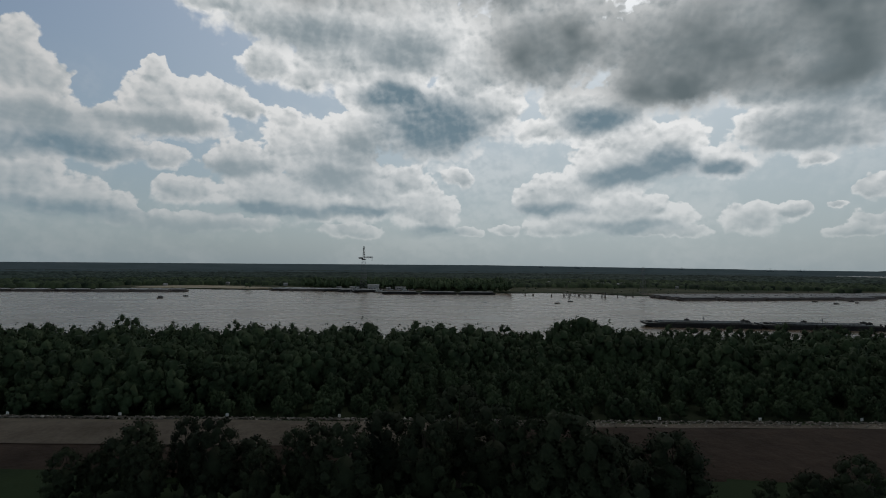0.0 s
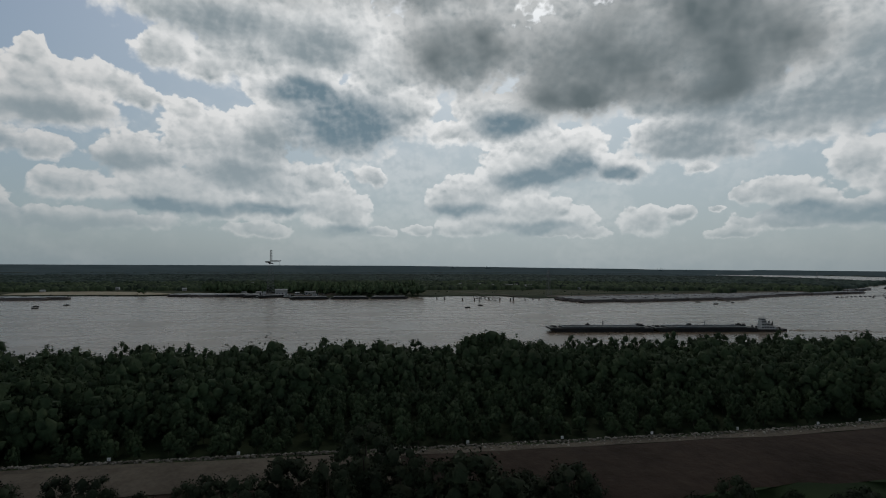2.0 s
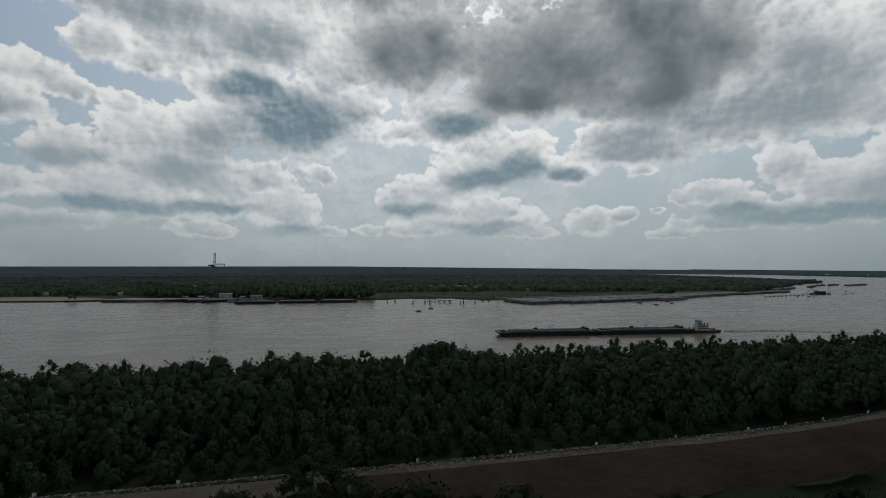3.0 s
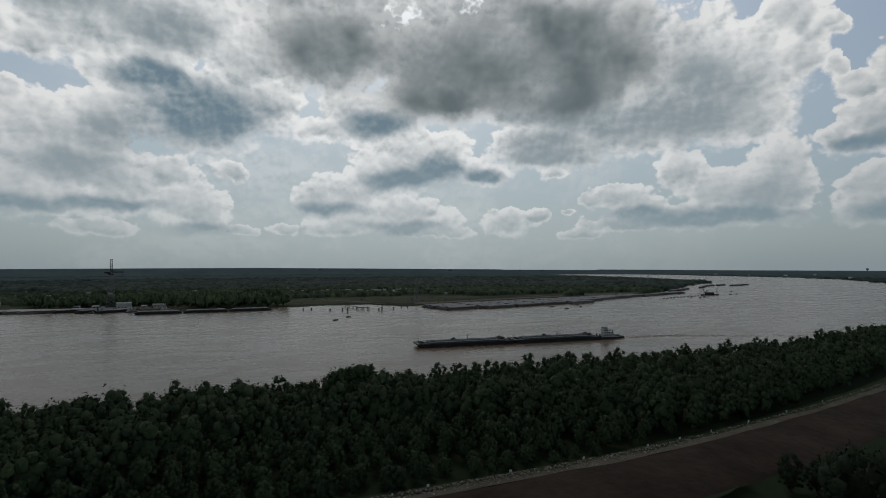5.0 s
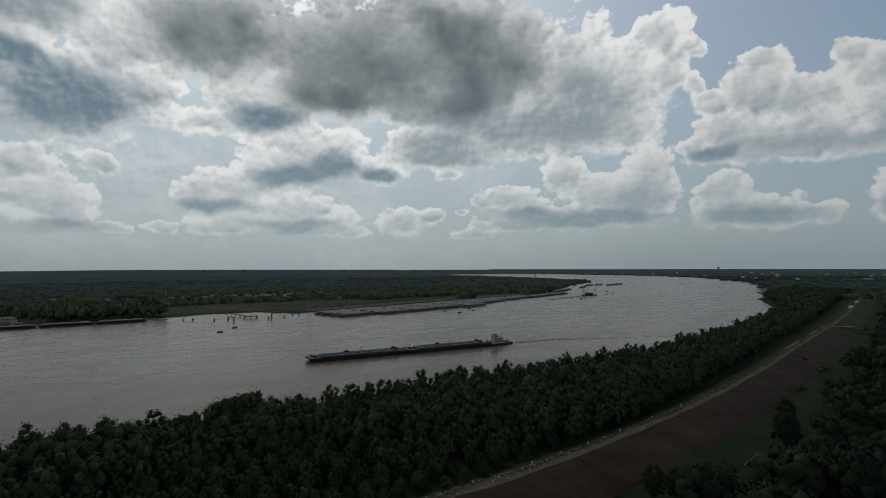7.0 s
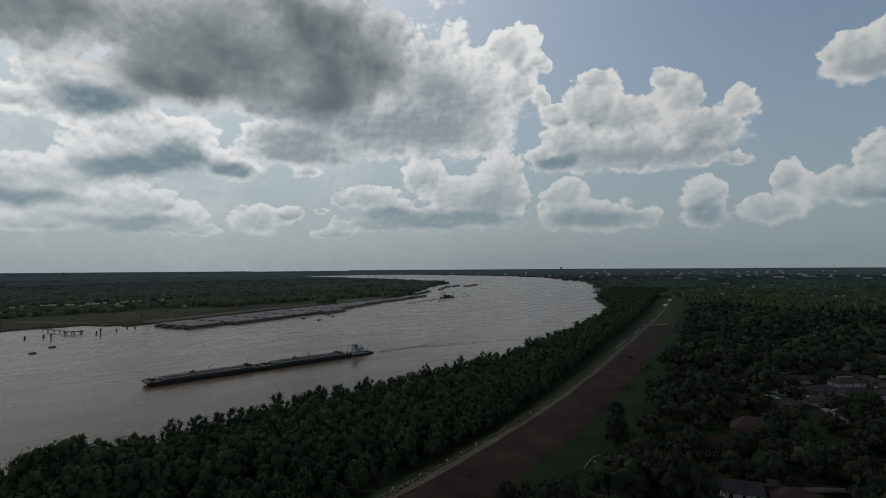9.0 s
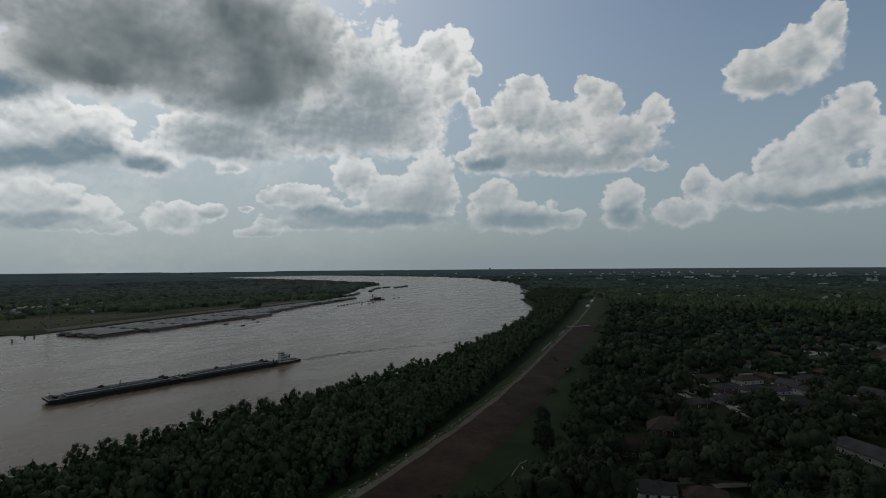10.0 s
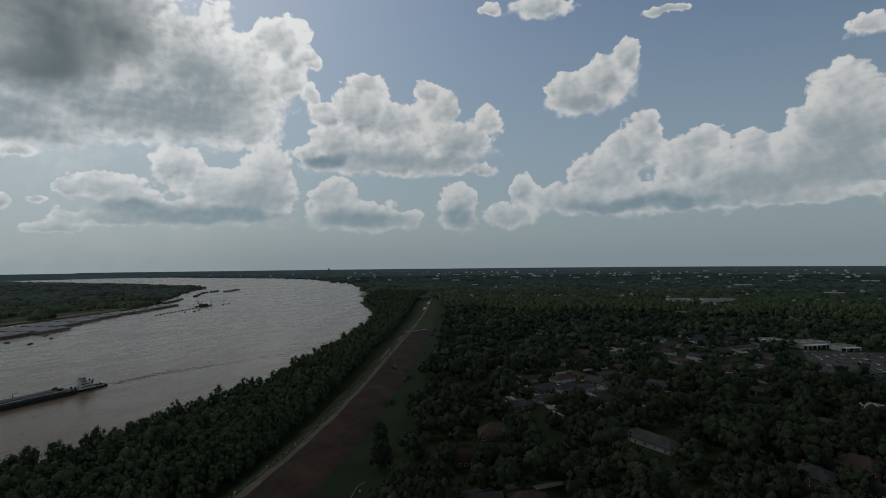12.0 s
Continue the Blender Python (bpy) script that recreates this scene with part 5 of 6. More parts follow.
def towboat(m, label, s=1.0):
    """A river towboat: square-bowed hull with push knees, stepped white decks, a high wheelhouse, funnels and an open after deck."""
    root = thing("towboat", m @ Matrix.Diagonal((s, s, s, 1)), label, "boat")
    part("hull", Geo().loft([hull_ring(-14, 4.8, -0.8, 2.3), hull_ring(-10, 5, -1, 2.0), hull_ring(10, 5, -1, 1.7), hull_ring(15, 4.2, -0.2, 1.9)]), M["steel_dark"], root)
    for y in (-5.0, 5.0):
        part("bulwark", Geo().box(-1.5, y, 1.75, 24, 0.22, 0.75), M["boat_white"], root)
        part("fender", Geo().box(0, y * 1.02, 0.7, 27, 0.2, 0.45), M["steel_dark"], root)
    for y in (-3, 3):
        part("push_knee", Geo().box(-14.4, y, 0.2, 0.9, 1.2, 4.6), M["steel_dark"], root)
    low = part("lower_deckhouse", Geo().box(-3.0, 0, 1.8, 13, 7.4, 2.5), M["boat_white"], root)
    part("deck_edge", Geo().box(-2.5, 0, 4.3, 15.5, 9.2, 0.22), M["boat_white"], low)
    mid = part("middle_deckhouse", Geo().box(-5.2, 0, 4.52, 7.6, 6.0, 2.4), M["boat_white"], root)
    part("deck_edge", Geo().box(-5.2, 0, 6.92, 9.4, 7.6, 0.22), M["boat_white"], mid)
    high = part("upper_deckhouse", Geo().box(-6.2, 0, 7.14, 5.4, 5.0, 2.2), M["boat_white"], root)
    part("deck_edge", Geo().box(-6.2, 0, 9.34, 7.0, 6.6, 0.22), M["boat_white"], high)
    top = part("wheelhouse", Geo().box(-6.6, 0, 9.56, 4.4, 4.6, 0.9), M["boat_white"], root)
    part("window_band", Geo().box(-6.6, 0, 10.46, 4.2, 4.4, 1.1), M["glass"], top)
    part("roof", Geo().box(-6.6, 0, 11.56, 5.6, 5.8, 0.3).rod((-8.4, 1.6, 11.8), (-8.4, 1.6, 12.6), 0.25, 0.4, 8).rod((-8.4, -1.6, 11.8), (-8.4, -1.6, 12.6), 0.25, 0.4, 8), M["boat_white"], top)
    for body, n, x0, step, y, z in ((low, 5, -8.2, 2.6, 3.72, 3.0), (mid, 3, -7.6, 2.4, 3.02, 5.4), (high, 2, -7.4, 2.4, 2.52, 8.0)):
        for i in range(n):
            for side in (-1, 1):
                part("window", Geo().box(x0 + i * step, side * y, z - 0.1, 1.75, 0.1, 1.15), M["glass"], body)
    for y in (-2.4, 2.4):
        part("funnel", Geo().rod((1.6, y, 4.4), (1.9, y, 8.6), 0.7, 0.55, 10).rod((1.9, y, 8.5), (2.3, y, 9.2), 0.3, 0.3, 6), M["steel_dark"], root)
    part("mast", Geo().rod((-5, 0, 11.8), (-5, 0, 15.4), 0.14, 0.07).rod((-5, -1.6, 13.6), (-5, 1.6, 13.6), 0.08).rod((-5, -1.0, 14.6), (-5, 1.0, 14.6), 0.06), M["tower"], root)
    for z, x0, x1, half in ((4.52, -10, 5, 4.4), (7.14, -9.6, -0.8, 3.6), (9.56, -9.4, -3.0, 3.1)):
        rail = Geo()
        for side in (-1, 1):
            n = int((x1 - x0) / 1.6) + 1
            for k in range(n):
                rail.rod((x0 + k * (x1 - x0) / (n - 1), side * half, z), (x0 + k * (x1 - x0) / (n - 1), side * half, z + 1.0), 0.05, 0.05, 4)
            rail.rod((x0, side * half, z + 1.0), (x1, side * half, z + 1.0), 0.06, 0.06, 4).rod((x0, side * half, z + 0.5), (x1, side * half, z + 0.5), 0.05, 0.05, 4)
        part("railing", rail, M["boat_white"], root)
    part("skiff", Geo().loft([[(x, 3.2 - w, 5.5), (x, 3.2 + w, 5.5), (x, 3.2 + w * 0.6, 4.7), (x, 3.2 - w * 0.6, 4.7)] for x, w in ((0.6, 0.7), (3.2, 0.8), (4.9, 0.15))]), M["tower"], root)
    part("davit", Geo().rod((3.2, 1.8, 4.5), (3.2, 1.8, 7.0), 0.12).rod((3.2, 1.8, 7.0), (3.2, 3.6, 7.3), 0.1), M["steel_dark"], root)
    for x, y in ((6.5, 2.6), (6.5, -2.6), (10.5, 0)):
        part("winch", Geo().box(x, y, 1.7, 1.8, 1.6, 1.0).rod((x, y - 1.0, 2.9), (x, y + 1.0, 2.9), 0.55, 0.55, 8), M["steel_dark"], root)
    return root


towboat(Matrix.Translation(BOW - ahead * 181.6) @ pose(0, 0, 0, 0, 0, tow_turn), "white multi-deck towboat pushing two tank barges", 0.85)
towboat(pose(-135, 908, 0, 0, 0, 200), "small white harbour towboat by the far bank", 0.8)
towboat(pose(-92, 905, 0, 0, 0, 20), "small white harbour towboat by the far bank", 0.7)
towboat(pose(1392, 640, 0, 0, 0, 70), "dark workboat moored off the near bank", 1.0)
towboat(pose(-48, 916, 0, 0, 0, 10), "small white harbour towboat by the far bank", 0.7)


def dredge(m):
    root = thing("dredge", m, "dark suction dredge with spud masts and a boom", "boat")
    part("hull", Geo().loft([hull_ring(-21, 6, 0, 2.4), hull_ring(-17, 6.5, -1, 2.2), hull_ring(18, 6.5, -1, 2.2), hull_ring(21, 6, 0, 2.4)]), M["steel_dark"], root)
    part("engine_house", Geo().box(0, 0, 2.2, 20, 9, 4.6).box(0, 0, 6.8, 21, 10, 0.25), M["deck"], root)
    part("lever_house", Geo().box(-9, 0, 7.05, 4.5, 5, 2.6).box(-9, 0, 9.65, 5.4, 6, 0.2), M["white"], root)
    part("a_frame", Geo().rod((-14, -4, 2.2), (-16, 0, 17), 0.4).rod((-14, 4, 2.2), (-16, 0, 17), 0.42).rod((-16, 0, 17), (-30, 0, 2), 0.36), M["steel_dark"], root)
    for y in (-3.5, 3.5):
        part("spud", Geo().rod((20, y, -1), (20, y, 19), 0.45), M["steel_dark"], root)
    part("boom", Geo().rod((-4, 0, 9), (-20, 0, 24), 0.4, 0.28).rod((-4, 0, 9), (-4, 0, 17), 0.35), M["steel_dark"], root)
    return root


dredge(pose(1024, 861, 0, 0, 0, -20) @ Matrix.Scale(0.85, 4))


def float_kind():
    root = thing("pontoon", Matrix(), "small dark mooring pontoon on the river", "float", "mooring pontoons")
    part("float", Geo().rod((-3.2, 0, 0.3), (3.2, 0, 0.3), 1.0, 1.0, 10), M["steel_dark"], root)
    part("post", Geo().rod((0, 0, 1), (0, 0, 2.4), 0.25), M["steel_dark"], root)
    return root


pontoon = float_kind()
FLOATS = [(154, 655, 20), (178, 689, 10), (513, 721, -20), (513, 681, 5), (573, 735, 5), (556, 703, 30), (-355, 700, 10), (-370, 730, 0), (-346, 751, 20)]
for i in range(12):
    t = i / 11
    FLOATS.append((836 + 147 * t, 807 + 38 * t + 2 * math.sin(3 * t), 14))
FLOATS += [(900, 800, 30), (915, 790, 0), (945, 806, 10), (1075, 850, 0), (1105, 858, 10), (1190, 940, 0)]
for i, (x, y, a) in enumerate(FLOATS):
    m = pose(x, y, 0, 0, 0, a)
    if i == 0:
        pontoon.matrix_basis = m
    else:
        copy_thing(pontoon, m)


def pile_kind():
    root = thing("mooring_dolphin", Matrix(), "dark timber mooring pile standing in the river", "pile", "mooring piles")
    for k, (x, y) in enumerate(((0, 0), (1.0, 0.2), (0.4, 0.9))):
        part("pile", Geo().rod((x * 1.5, y * 1.5, -3), (x, y, 6.0 - k * 0.5), 0.42, 0.36, 8), M["wood"], root)
    part("band", Geo().rod((0.45, 0.35, 4.2), (0.45, 0.35, 4.7), 1.0, 1.0, 10), M["steel_dark"], root)
    return root


pile = pile_kind()
for i, (x, y, s) in enumerate([(194, 766, 1.25), (247, 769, 1.25), (176, 796, 0.55), (194, 794, 0.6), (236, 807, 0.6), (269, 784, 0.55), (141, 830, 0.5), (152, 823, 0.5), (244, 775, 0.6), (300, 806, 0.4), (292, 812, 0.4)]):
    m = pose(x, y, 0, 0, 0, 50 * i) @ Matrix.Diagonal((1, 1, s, 1))
    if i == 0:
        pile.matrix_basis = m
    else:
        copy_thing(pile, m)

pier = thing("pier", pose(0, 0, 0), "old timber pier with a raised platform", "pier")
part("walkway", Geo().box(217, 838, 3.2, 3, 70, 0.4, 10), M["wood"], pier)
part("platform", Geo().box(226, 800, 3.3, 20, 7, 0.6, -32), M["wood"], pier)
for i in range(10):
    part("pile", Geo().rod((210.6 + i * 1.42 + (1 if i % 2 else -1), 872 - i * 7.6, -2), (210.6 + i * 1.42 + (1 if i % 2 else -1), 872 - i * 7.6, 3.3), 0.35), M["wood"], pier)
for a, b in ((-9, -3), (-9, 3), (0, -3), (0, 3), (9, -3), (9, 3)):
    part("pile", Geo().rod((226 + a * 0.85 + b * 0.53, 800 - a * 0.53 + b * 0.85, -2), (226 + a * 0.85 + b * 0.53, 800 - a * 0.53 + b * 0.85, 3.4), 0.4), M["wood"], pier)


def wake(rng):
    """Low curved swells spreading behind the towboat."""
    verts, quads, k = [], [], 0
    line = np.array([(364, 389), (395, 386), (425, 378), (448, 362), (480, 345), (540, 325), (600, 312)], float)
    t = np.linspace(0, 1, len(line))
    for n in range(46):
        s = (n + rng.uniform(0, 1)) / 46
        c = np.array([np.interp(s, t, line[:, 0]), np.interp(s, t, line[:, 1])])
        d = np.array([np.interp(min(1, s + 0.03), t, line[:, 0]), np.interp(min(1, s + 0.03), t, line[:, 1])]) - c + 1e-6
        d /= np.linalg.norm(d)
        side = np.array([-d[1], d[0]])
        half, wide, high = 5 + 9 * s + rng.uniform(0, 4), rng.uniform(1.4, 2.6), rng.uniform(0.35, 0.70) * (1.1 - 0.7 * s)
        c = c + side * rng.uniform(-5, 5) * (0.4 + s)
        for i, q in enumerate(np.linspace(-1, 1, 9)):
            p = c + side * q * half + d * abs(q) * half * 0.5
            drop = high * (1 - q * q)
            for e, z in ((-1, -0.05), (-0.35, drop), (0.35, drop * 0.9), (1, -0.05)):
                verts.append((*(p + d * e * wide), z))
            if i:
                quads += [(k + (i - 1) * 4 + j, k + i * 4 + j, k + i * 4 + j + 1, k + (i - 1) * 4 + j + 1) for j in range(3)]
        k += 36
    return sheet("wake", verts, quads, M["water"], "low swells of the towboat's wake", "stuff", "wake")


wake(np.random.default_rng(4))


# ---- towers and industry ----
def lattice(g, foot, head, z0, z1, bays, r):
    """Four tapering legs with crossed braces."""
    for k in range(bays):
        za, zb = z0 + (z1 - z0) * k / bays, z0 + (z1 - z0) * (k + 1) / bays
        wa, wb = foot + (head - foot) * k / bays, foot + (head - foot) * (k + 1) / bays
        for (a, b), (c, d) in zip(((-1, -1), (1, -1), (1, 1), (-1, 1)), ((1, -1), (1, 1), (-1, 1), (-1, -1))):
            g.rod((a * wa, b * wa, za), (a * wb, b * wb, zb), r, r, 4)
            g.rod((a * wa, b * wa, za), (c * wb, d * wb, zb), r * 0.5, r * 0.5, 4)
            g.rod((c * wa, d * wa, za), (a * wb, b * wb, zb), r * 0.5, r * 0.5, 4)
            g.rod((a * wb, b * wb, zb), (c * wb, d * wb, zb), r * 0.5, r * 0.5, 4)
    return g


crane = thing("tower_crane", pose(-122, 919, 1.5, 0, 0, 8), "tall grey lattice tower with a short crane jib", "crane")
part("lower_tower", lattice(Geo(), 6.5, 3.0, -2, 53, 11, 0.22), M["tower"], crane)
part("turntable", Geo().box(0, 0, 53, 7, 7, 1.2).box(-3, 0, 54.2, 4, 3.5, 3), M["steel_dark"], crane)
part("mast", lattice(Geo(), 1.7, 1.3, 54, 76, 8, 0.34), M["steel_dark"], crane)
jib = Geo()
for k in range(9):
    x = 2 + k * 1.5
    for y in (-0.9, 0.9):
        jib.rod((x, y, 56.5), (x + 1.5, y, 56.7), 0.3, 0.3, 4).rod((x, y, 56.5), (x + 0.75, 0, 58.6), 0.22, 0.22, 4).rod((x + 0.75, 0, 58.6), (x + 1.5, y, 56.7), 0.22, 0.22, 4)
    jib.rod((x, 0, 58.5), (x + 1.5, 0, 58.7), 0.3, 0.3, 4)
part("jib", jib, M["steel_dark"], crane)
part("counterweight", Geo().box(-6, 0, 55.2, 6, 3, 2.2), M["steel_dark"], crane)
part("hook", Geo().rod((14, 0, 53), (14, 0, 56.5), 0.15).box(14, 0, 52, 1, 1, 1.2), M["steel_dark"], crane)


def pylon(x, y, tall, label):
    root = thing("pylon", pose(x, y, 1.2, 0, 0, 20), label, "pylon")
    part("tower", lattice(Geo(), 4, 0.9, -1, tall, 8, 0.16), M["tower"], root)
    for z in (0.78, 0.88, 0.97):
        part("crossarm", Geo().rod((-6, 0, tall * z), (6, 0, tall * z), 0.18, 0.18, 4).rod((-6, 0, tall * z), (0, 0, tall * z + 1.6), 0.1, 0.1, 4).rod((6, 0, tall * z), (0, 0, tall * z + 1.6), 0.1, 0.1, 4), M["tower"], root)


pylon(347, 893, 44, "thin grey lattice pylon on the far bank")
pylon(1330, 1360, 40, "thin grey lattice pylon beyond the point")


def works(x, y, turn, stacks, label):
    """A far plant on the skyline: blocks, stacks and a silo."""
    root = thing("plant", pose(x, y, float(ground_z(np.array([x]), np.array([y]))[0]) + 1, 0, 0, turn) @ Matrix.Diagonal((0.62, 0.62, 0.62, 1)), label, "factory")
    # blocks take the haze colour of the far rim
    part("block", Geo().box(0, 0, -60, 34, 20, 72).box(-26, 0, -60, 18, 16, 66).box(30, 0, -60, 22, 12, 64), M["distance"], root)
    for k, (dx, h, r) in enumerate(stacks):
        part("stack", Geo().rod((dx, 0, -60), (dx, 0, h), r * 0.7, r * 0.5, 8), M["tower"], root)


for az, r, stacks in ((10.2, 4600, [(-10, 24, 6), (30, 18, 3)]), (13.9, 4600, [(-40, 20, 4), (-20, 34, 5), (30, 30, 3), (60, 28, 2.5)]), (23.8, 4600, [(0, 30, 3), (12, 24, 3)]),
                     (31.2, 4600, [(-40, 28, 3), (0, 38, 4), (16, 30, 3), (50, 26, 3)]), (33.5, 4600, [(0, 28, 3), (40, 24, 2)])):
    works(20 + r * math.sin(radians(az)), r * math.cos(radians(az)), -az, stacks, "grey factory with haze-painted blocks and tall stacks on the skyline")
tank = thing("water_tower", pose(3560, 1930, 6) @ Matrix.Scale(0.62, 4), "dark water tower far on the skyline", "water tower")
part("tank", Geo().loft([[(r * math.cos(a * math.pi / 6), r * math.sin(a * math.pi / 6), z) for a in range(12)] for r, z in ((4, 46), (11, 50), (12, 56), (10, 62), (3, 65))]), M["tower"], tank)
part("stem", Geo().rod((0, 0, -14), (0, 0, 47), 3.5, 3, 10), M["tower"], tank)
for x, y, w, h, label in ((-112, 972, 20, 8, "pale flat-roofed office by the landing"), (-62, 980, 22, 4, "low pale shed by the landing"), (-152, 985, 9, 3.5, "low pale shed by the landing"), (-38, 996, 10, 5, "low pale shed by the landing"), (-84, 966, 7, 3, "small pale hut by the landing"), (-178, 990, 8, 3.2, "small pale hut by the landing")):
    root = thing("landing_shed", pose(x, y, 1.5, 0, 0, 5), label, "building")
    part("wall", Geo().box(0, 0, -0.5, w, 12, h + 0.5), M["siding"], root)
    part("roof", Geo().add([(-w / 2 - 0.6, -6.8, h), (w / 2 + 0.6, -6.8, h), (w / 2 + 0.6, 6.8, h), (-w / 2 - 0.6, 6.8, h), (-w / 2 - 0.6, 0, h + 1.6), (w / 2 + 0.6, 0, h + 1.6)], [(0, 1, 5, 4), (2, 3, 4, 5), (1, 2, 5), (3, 0, 4), (3, 2, 1, 0)]), M["roof_pale"], root)
    for i in range(4):
        part("window", Geo().box((i - 1.5) * w / 4.4, -6.04, 1.2, 1.8, 0.14, 1.4), M["glass"], root)
slab("sand_bank", [(-560, 985), (-455, 984), (-400, 982), (-345, 970), (-312, 985), (-300, 1010), (-335, 1048), (-400, 1085), (-470, 1110), (-540, 1095), (-575, 1040)], 1.78, M["sand"], "pale bare sand on the far landing", "sand")
slab("pale_lot", [(-262, 1395), (-205, 1370), (-150, 1400), (-170, 1450), (-235, 1460)], 1.80, M["sand"], "pale bare lot among the trees of the far bank", "lot")
slab("field_track", [(285, 872), (292, 868), (262, 960), (215, 1060), (206, 1058), (252, 955)], 1.80, M["track"], "pale dirt track across the far field", "track")
slab("landing_yard", [(-185, 972), (-95, 928), (-20, 928), (-14, 1002), (-176, 1006)], 1.75, M["track"], "gravel yard of the landing", "yard")
slab("fleet_yard", [(330, 850), (600, 918), (900, 962), (1000, 1010), (900, 1000), (600, 950), (340, 890)], 1.75, M["track"], "bare ground along the barge landing", "yard")
slab("straw_field", [(110, 930), (290, 925), (330, 890), (420, 935), (560, 1000), (520, 1060), (390, 1120), (260, 1130), (110, 1120)], 1.72, M["straw"], "rough green and straw-coloured field", "field")
slab("shore_field", [(600, 968), (900, 985), (1000, 1030), (900, 1050), (600, 1000)], 1.72, M["straw"], "rough straw-coloured strip behind the barges", "field")
slab("sandy_field", [(-640, 975), (-470, 985), (-340, 965), (-190, 985), (-180, 1180), (-300, 1280), (-520, 1290), (-640, 1150)], 1.72, M["straw"], "rough grassy ground behind the landing", "field")
rf = np.random.default_rng(9)
for i in range(110):
    x, y = rf.uniform(-600, 900), rf.uniform(1080, 1900)
    if i < 74:
        x, y = rf.uniform(60, 640), rf.uniform(1310, 1400)
    if to_river(x, y) > 40:
        w = rf.uniform(4.5, 9)
        root = thing("far_house", pose(x, y, 1.2, 0, 0, rf.uniform(-25, 25)), "pale house far off on the other bank", "house", "houses of the far bank")
        part("wall", Geo().box(0, 0, -0.5, w, 8, 3.6), M["siding"], root)
        part("roof", Geo().add([(-w / 2 - 0.5, -4.6, 3.1), (w / 2 + 0.5, -4.6, 3.1), (w / 2 + 0.5, 4.6, 3.1), (-w / 2 - 0.5, 4.6, 3.1), (-w / 2, 0, 5), (w / 2, 0, 5)], [(0, 1, 5, 4), (2, 3, 4, 5), (1, 2, 5), (3, 0, 4), (3, 2, 1, 0)]), M["roof_pale"], root)
landing = thing("jetty", pose(1500, 690, 0, 0, 0, 28), "long low jetty off the near bank", "jetty")
part("deck", Geo().box(0, 0, 2.2, 120, 6, 0.6), M["concrete"], landing)
for i in range(13):
    part("pile", Geo().rod((-57 + i * 9.5, 0, -3), (-57 + i * 9.5, 0, 2.3), 0.6), M["concrete"], landing)


# ---- along the levee ----
def marker_kind():
    root = thing("marker_post", Matrix(), "white marker sign on a post by the rubble", "sign", "levee markers")
    part("post", Geo().rod((0, 0, -0.5), (0, 0, 1.4), 0.06), M["wood"], root)
    part("panel", Geo().box(0, 0, 0.9, 0.75, 0.06, 0.75), M["white"], root)
    return root


marker = marker_kind()
for i, x in enumerate((-96, -67, -39.4, -10.6, 17.5, 45.8, 71.3, 97, 123.2, 150, 165.3, 182.3, 205, 232, 262)):
    m = pose(x, float(levee_y(x)) + 2.0, 4.6, 0, 0, 6 * (i % 3) - 6)
    if i == 0:
        marker.matrix_basis = m
    else:
        copy_thing(marker, m)


def digger(m, label):
    root = thing("digger", m, label, "machine")
    for y in (-1.1, 1.1):
        part("track", Geo().loft([[(x, y - 0.3, z0), (x, y + 0.3, z0), (x, y + 0.3, z1), (x, y - 0.3, z1)] for x, z0, z1 in ((-2, 0.3, 0.7), (-1.6, 0, 0.95), (1.6, 0, 0.95), (2, 0.3, 0.7))]), M["steel_dark"], root)
    part("body", Geo().box(-0.4, 0, 1.0, 3.6, 2.4, 1.1), M["orange"], root)
    part("cab", Geo().box(0.7, 0.6, 1.9, 1.4, 1.1, 1.2), M["glass"], root)
    part("arm", Geo().rod((1, -0.4, 1.6), (4, -0.4, 4), 0.3).rod((4, -0.4, 4), (5.6, -0.4, 1.4), 0.22), M["orange"], root)
    part("bucket", Geo().box(5.6, -0.4, 0.6, 0.9, 1.1, 0.9), M["steel_dark"], root)


digger(pose(418, 152, 3.2, 0, 0, 30), "small orange digger on the bare levee slope")
digger(pose(459, 177, 3.4, 0, 0, 100), "small orange digger on the bare levee slope")
culvert = thing("crossing", pose(692, 240, 5.2, 0, 0, -8), "pale board ramp laid across the levee track", "ramp")
part("ramp", Geo().box(0, 0, -0.2, 7, 34, 0.5, 62), M["concrete"], culvert)
part("edge_board", Geo().box(-3.6, 2, -0.1, 0.5, 30, 0.9, 62), M["wood"], culvert)


def sheeting(x0, x1, off, label):
    root = thing("sheet_roll", pose(0, 0, 0), label, "sheeting")
    n = 10
    pts = [(x0 + (x1 - x0) * i / n, float(levee_y(x0 + (x1 - x0) * i / n)) + off + 0.4 * math.sin(i * 2.1)) for i in range(n + 1)]
    for (xa, ya), (xb, yb) in zip(pts, pts[1:]):
        part("roll", Geo().rod((xa, ya, 4.0), (xb, yb, 4.0), 0.42, 0.42, 6), M["siding"], root)


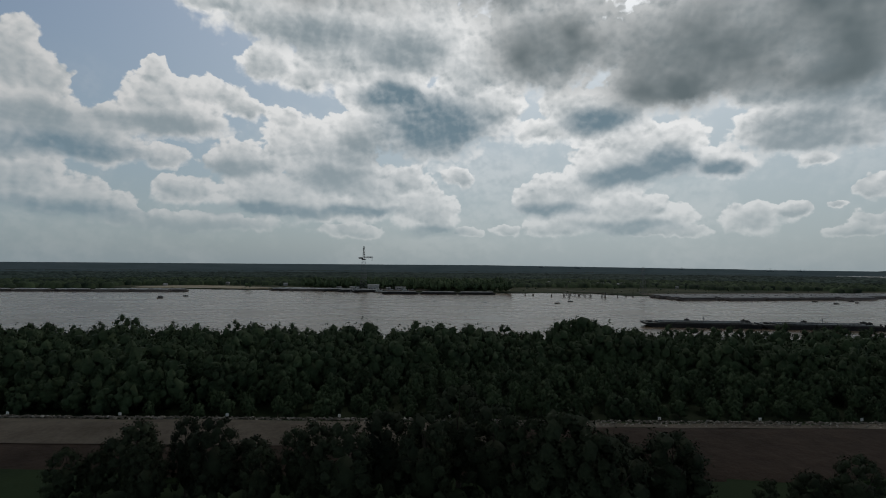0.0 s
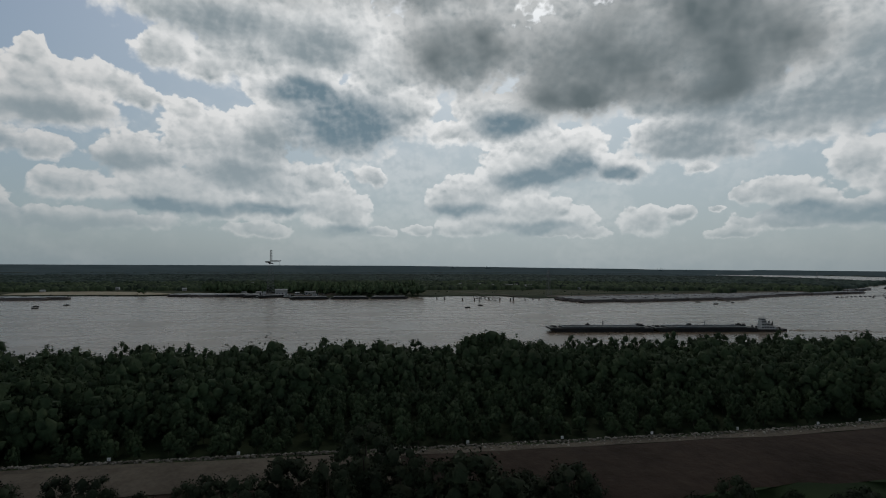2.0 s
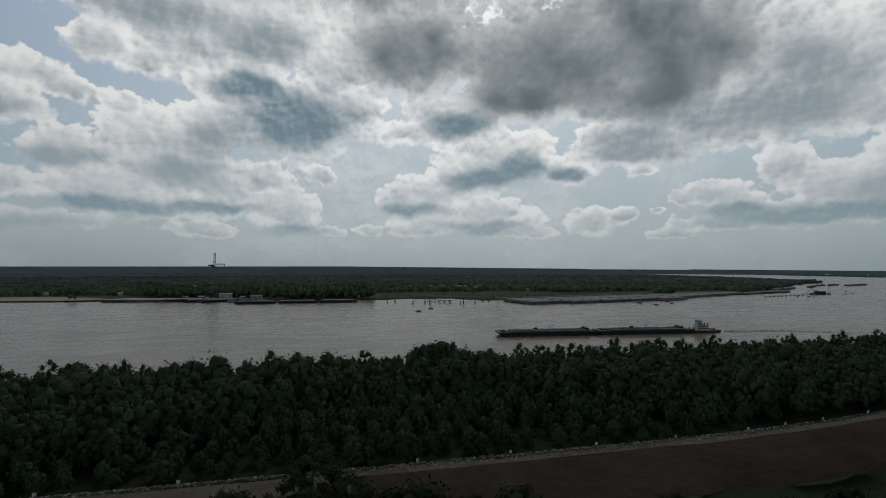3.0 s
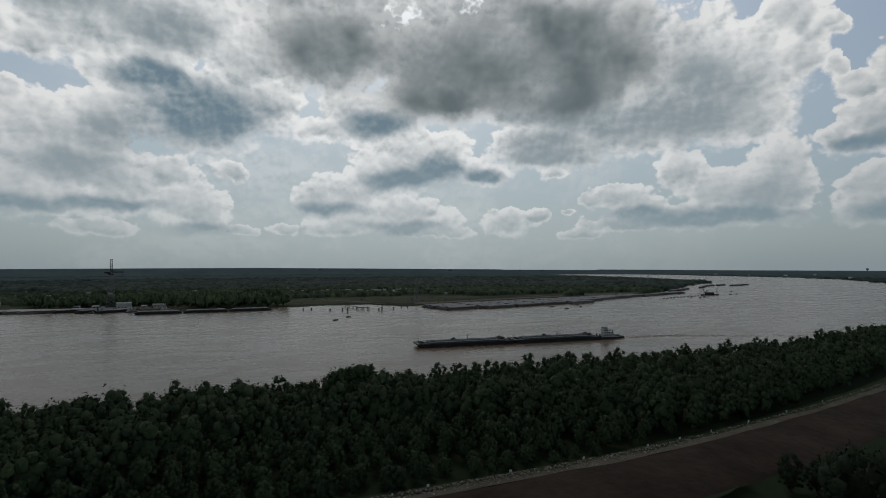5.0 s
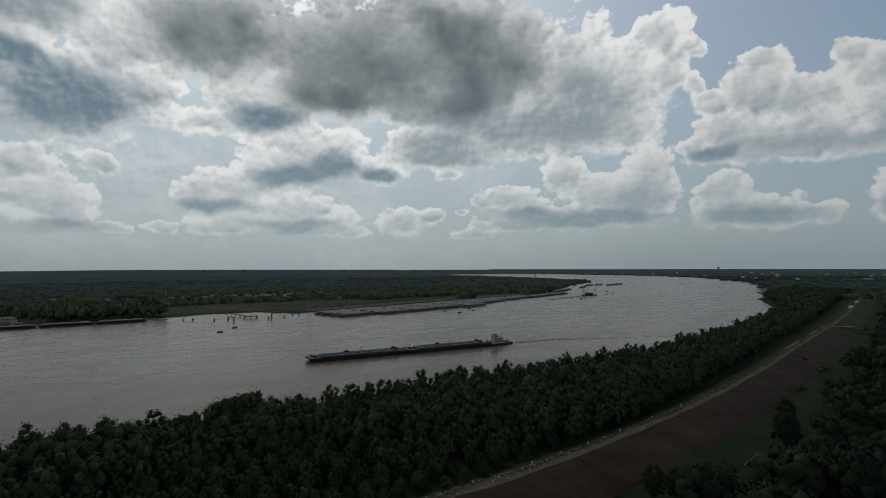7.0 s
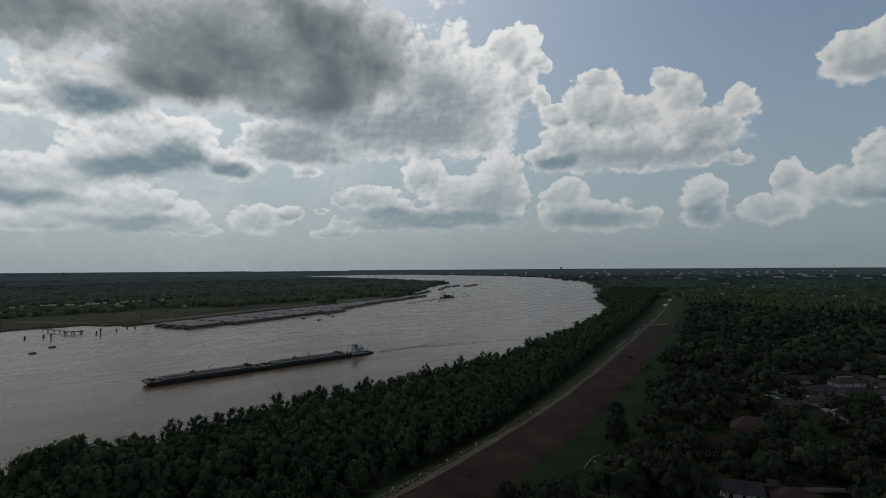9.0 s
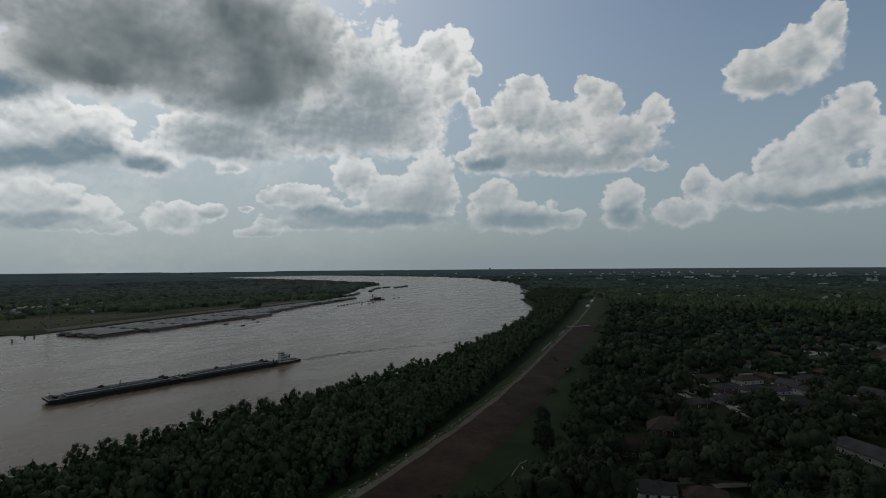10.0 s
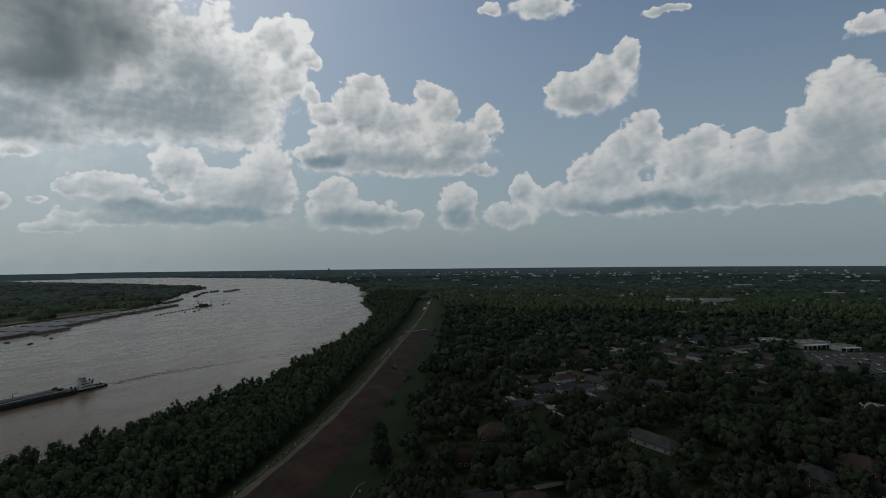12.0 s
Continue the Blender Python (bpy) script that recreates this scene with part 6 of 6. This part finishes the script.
sheeting(498, 552, 5.0, "white sheeting laid along the levee bank")
sheeting(608, 650, 5.0, "white sheeting laid along the levee bank")
for x, y in ((995, 328), (1010, 333), (1120, 362), (1137, 366)):
    root = thing("sheet_pile", pose(x, y, 4.5, 0, 0, 15), "white covered stockpile on the levee", "stockpile")
    part("cover", Geo().box(0, 0, -0.4, 11, 7, 2.6, 0, 0.45), M["white"], root)
fence = thing("fence", pose(0, 0, 0), "low weathered timber fence at the garden's edge", "fence")
for i in range(22):
    part("post", Geo().box(197 + i * 1.0, 98.6 + i * 0.12, 1.4, 0.13, 0.13, 1.35), M["wood"], fence)
part("rail", Geo().rod((197, 98.6, 2.55), (218, 101.1, 2.55), 0.06, 0.06, 4).rod((197, 98.6, 1.95), (218, 101.1, 1.95), 0.06, 0.06, 4), M["wood"], fence)
boards = thing("board_pile", pose(0, 0, 0), "long pale planks lying on the lawn", "planks")
for x0, y0, x1, y1 in ((217.4, 99.8, 223.6, 101.0), (223.8, 101.2, 230.6, 102.3), (230.8, 102.6, 235.6, 101.4), (226.4, 99.0, 228.2, 100.2)):
    part("plank", Geo().rod((x0, y0, 2.0), (x1, y1, 2.05), 0.26, 0.24, 4), M["siding"], boards)
pole_spots = [(262, -52), (214, 78), (330, -60), (392, -130), (440, -150), (500, -190), (545, -230)]
pole = thing("utility_pole", Matrix(), "timber utility pole with a crossarm", "pole", "street poles")
part("shaft", Geo().rod((0, 0, -0.5), (0, 0, 11), 0.17, 0.11), M["wood"], pole)
part("crossarm", Geo().box(0, 0, 10, 2.4, 0.12, 0.14), M["wood"], pole)
part("lamp", Geo().rod((0, 0, 9), (0, 1.8, 9.6), 0.05).box(0, 2.0, 9.5, 0.3, 0.7, 0.15), M["white"], pole)
for i, (x, y) in enumerate(pole_spots):
    if i == 0:
        pole.matrix_basis = pose(x, y, 1.4)
    else:
        copy_thing(pole, pose(x, y, 1.4, 0, 0, 25 * i))

# the stone rubble on the crown
rubble = thing("rubble_bank", pose(0, 0, 0), "bank of pale broken stone along the levee crown", "rubble")
rr = np.random.default_rng(3)
stone_meshes = []
v0, f0 = ICO[1]
for i in range(12):
    g = Geo().add(v0 * (1 + rr.uniform(-0.35, 0.3, (len(v0), 1))) * [1.0, 0.75, 0.6], [tuple(q) for q in f0])
    stone_meshes.append(g.mesh("stone", M["rock"]))
rest = []
for i in range(4600):
    x = rr.uniform(-110, 170) if i < 2700 else rr.uniform(170, 760)
    s = rr.uniform(0.16, 0.46) * (1.35 if rr.random() < 0.15 else 1)
    o = rr.uniform(0.2 if x < 20 else -2.4, 3.4)
    y = float(levee_y(x)) + o
    z = 5.02 - 0.10 * max(0, o) + 0.85 * max(0, 1.0 - abs(o - 0.9) / 2.6) * rr.random()
    if i % 4 == 0 and i < 1160:
        stone = part("stone", stone_meshes[i % 12], None, rubble)
        stone.matrix_basis = pose(x, y, z, rr.uniform(0, 40), rr.uniform(0, 40), rr.uniform(0, 360)) @ Matrix.Scale(s, 4)
    else:
        rest.append((x, y, z, s, s * 0.8, rr.uniform(0, 6.28), i % 6))
stone_arrays = [(v0 * (1 + rr.uniform(-0.35, 0.3, (len(v0), 1))) * [1.0, 0.75, 0.7], f0) for _ in range(6)]
loose = scatter("loose_stone", stone_arrays, rest, M["rock"], "loose pale broken stone")
loose.parent = rubble
del loose["category"]
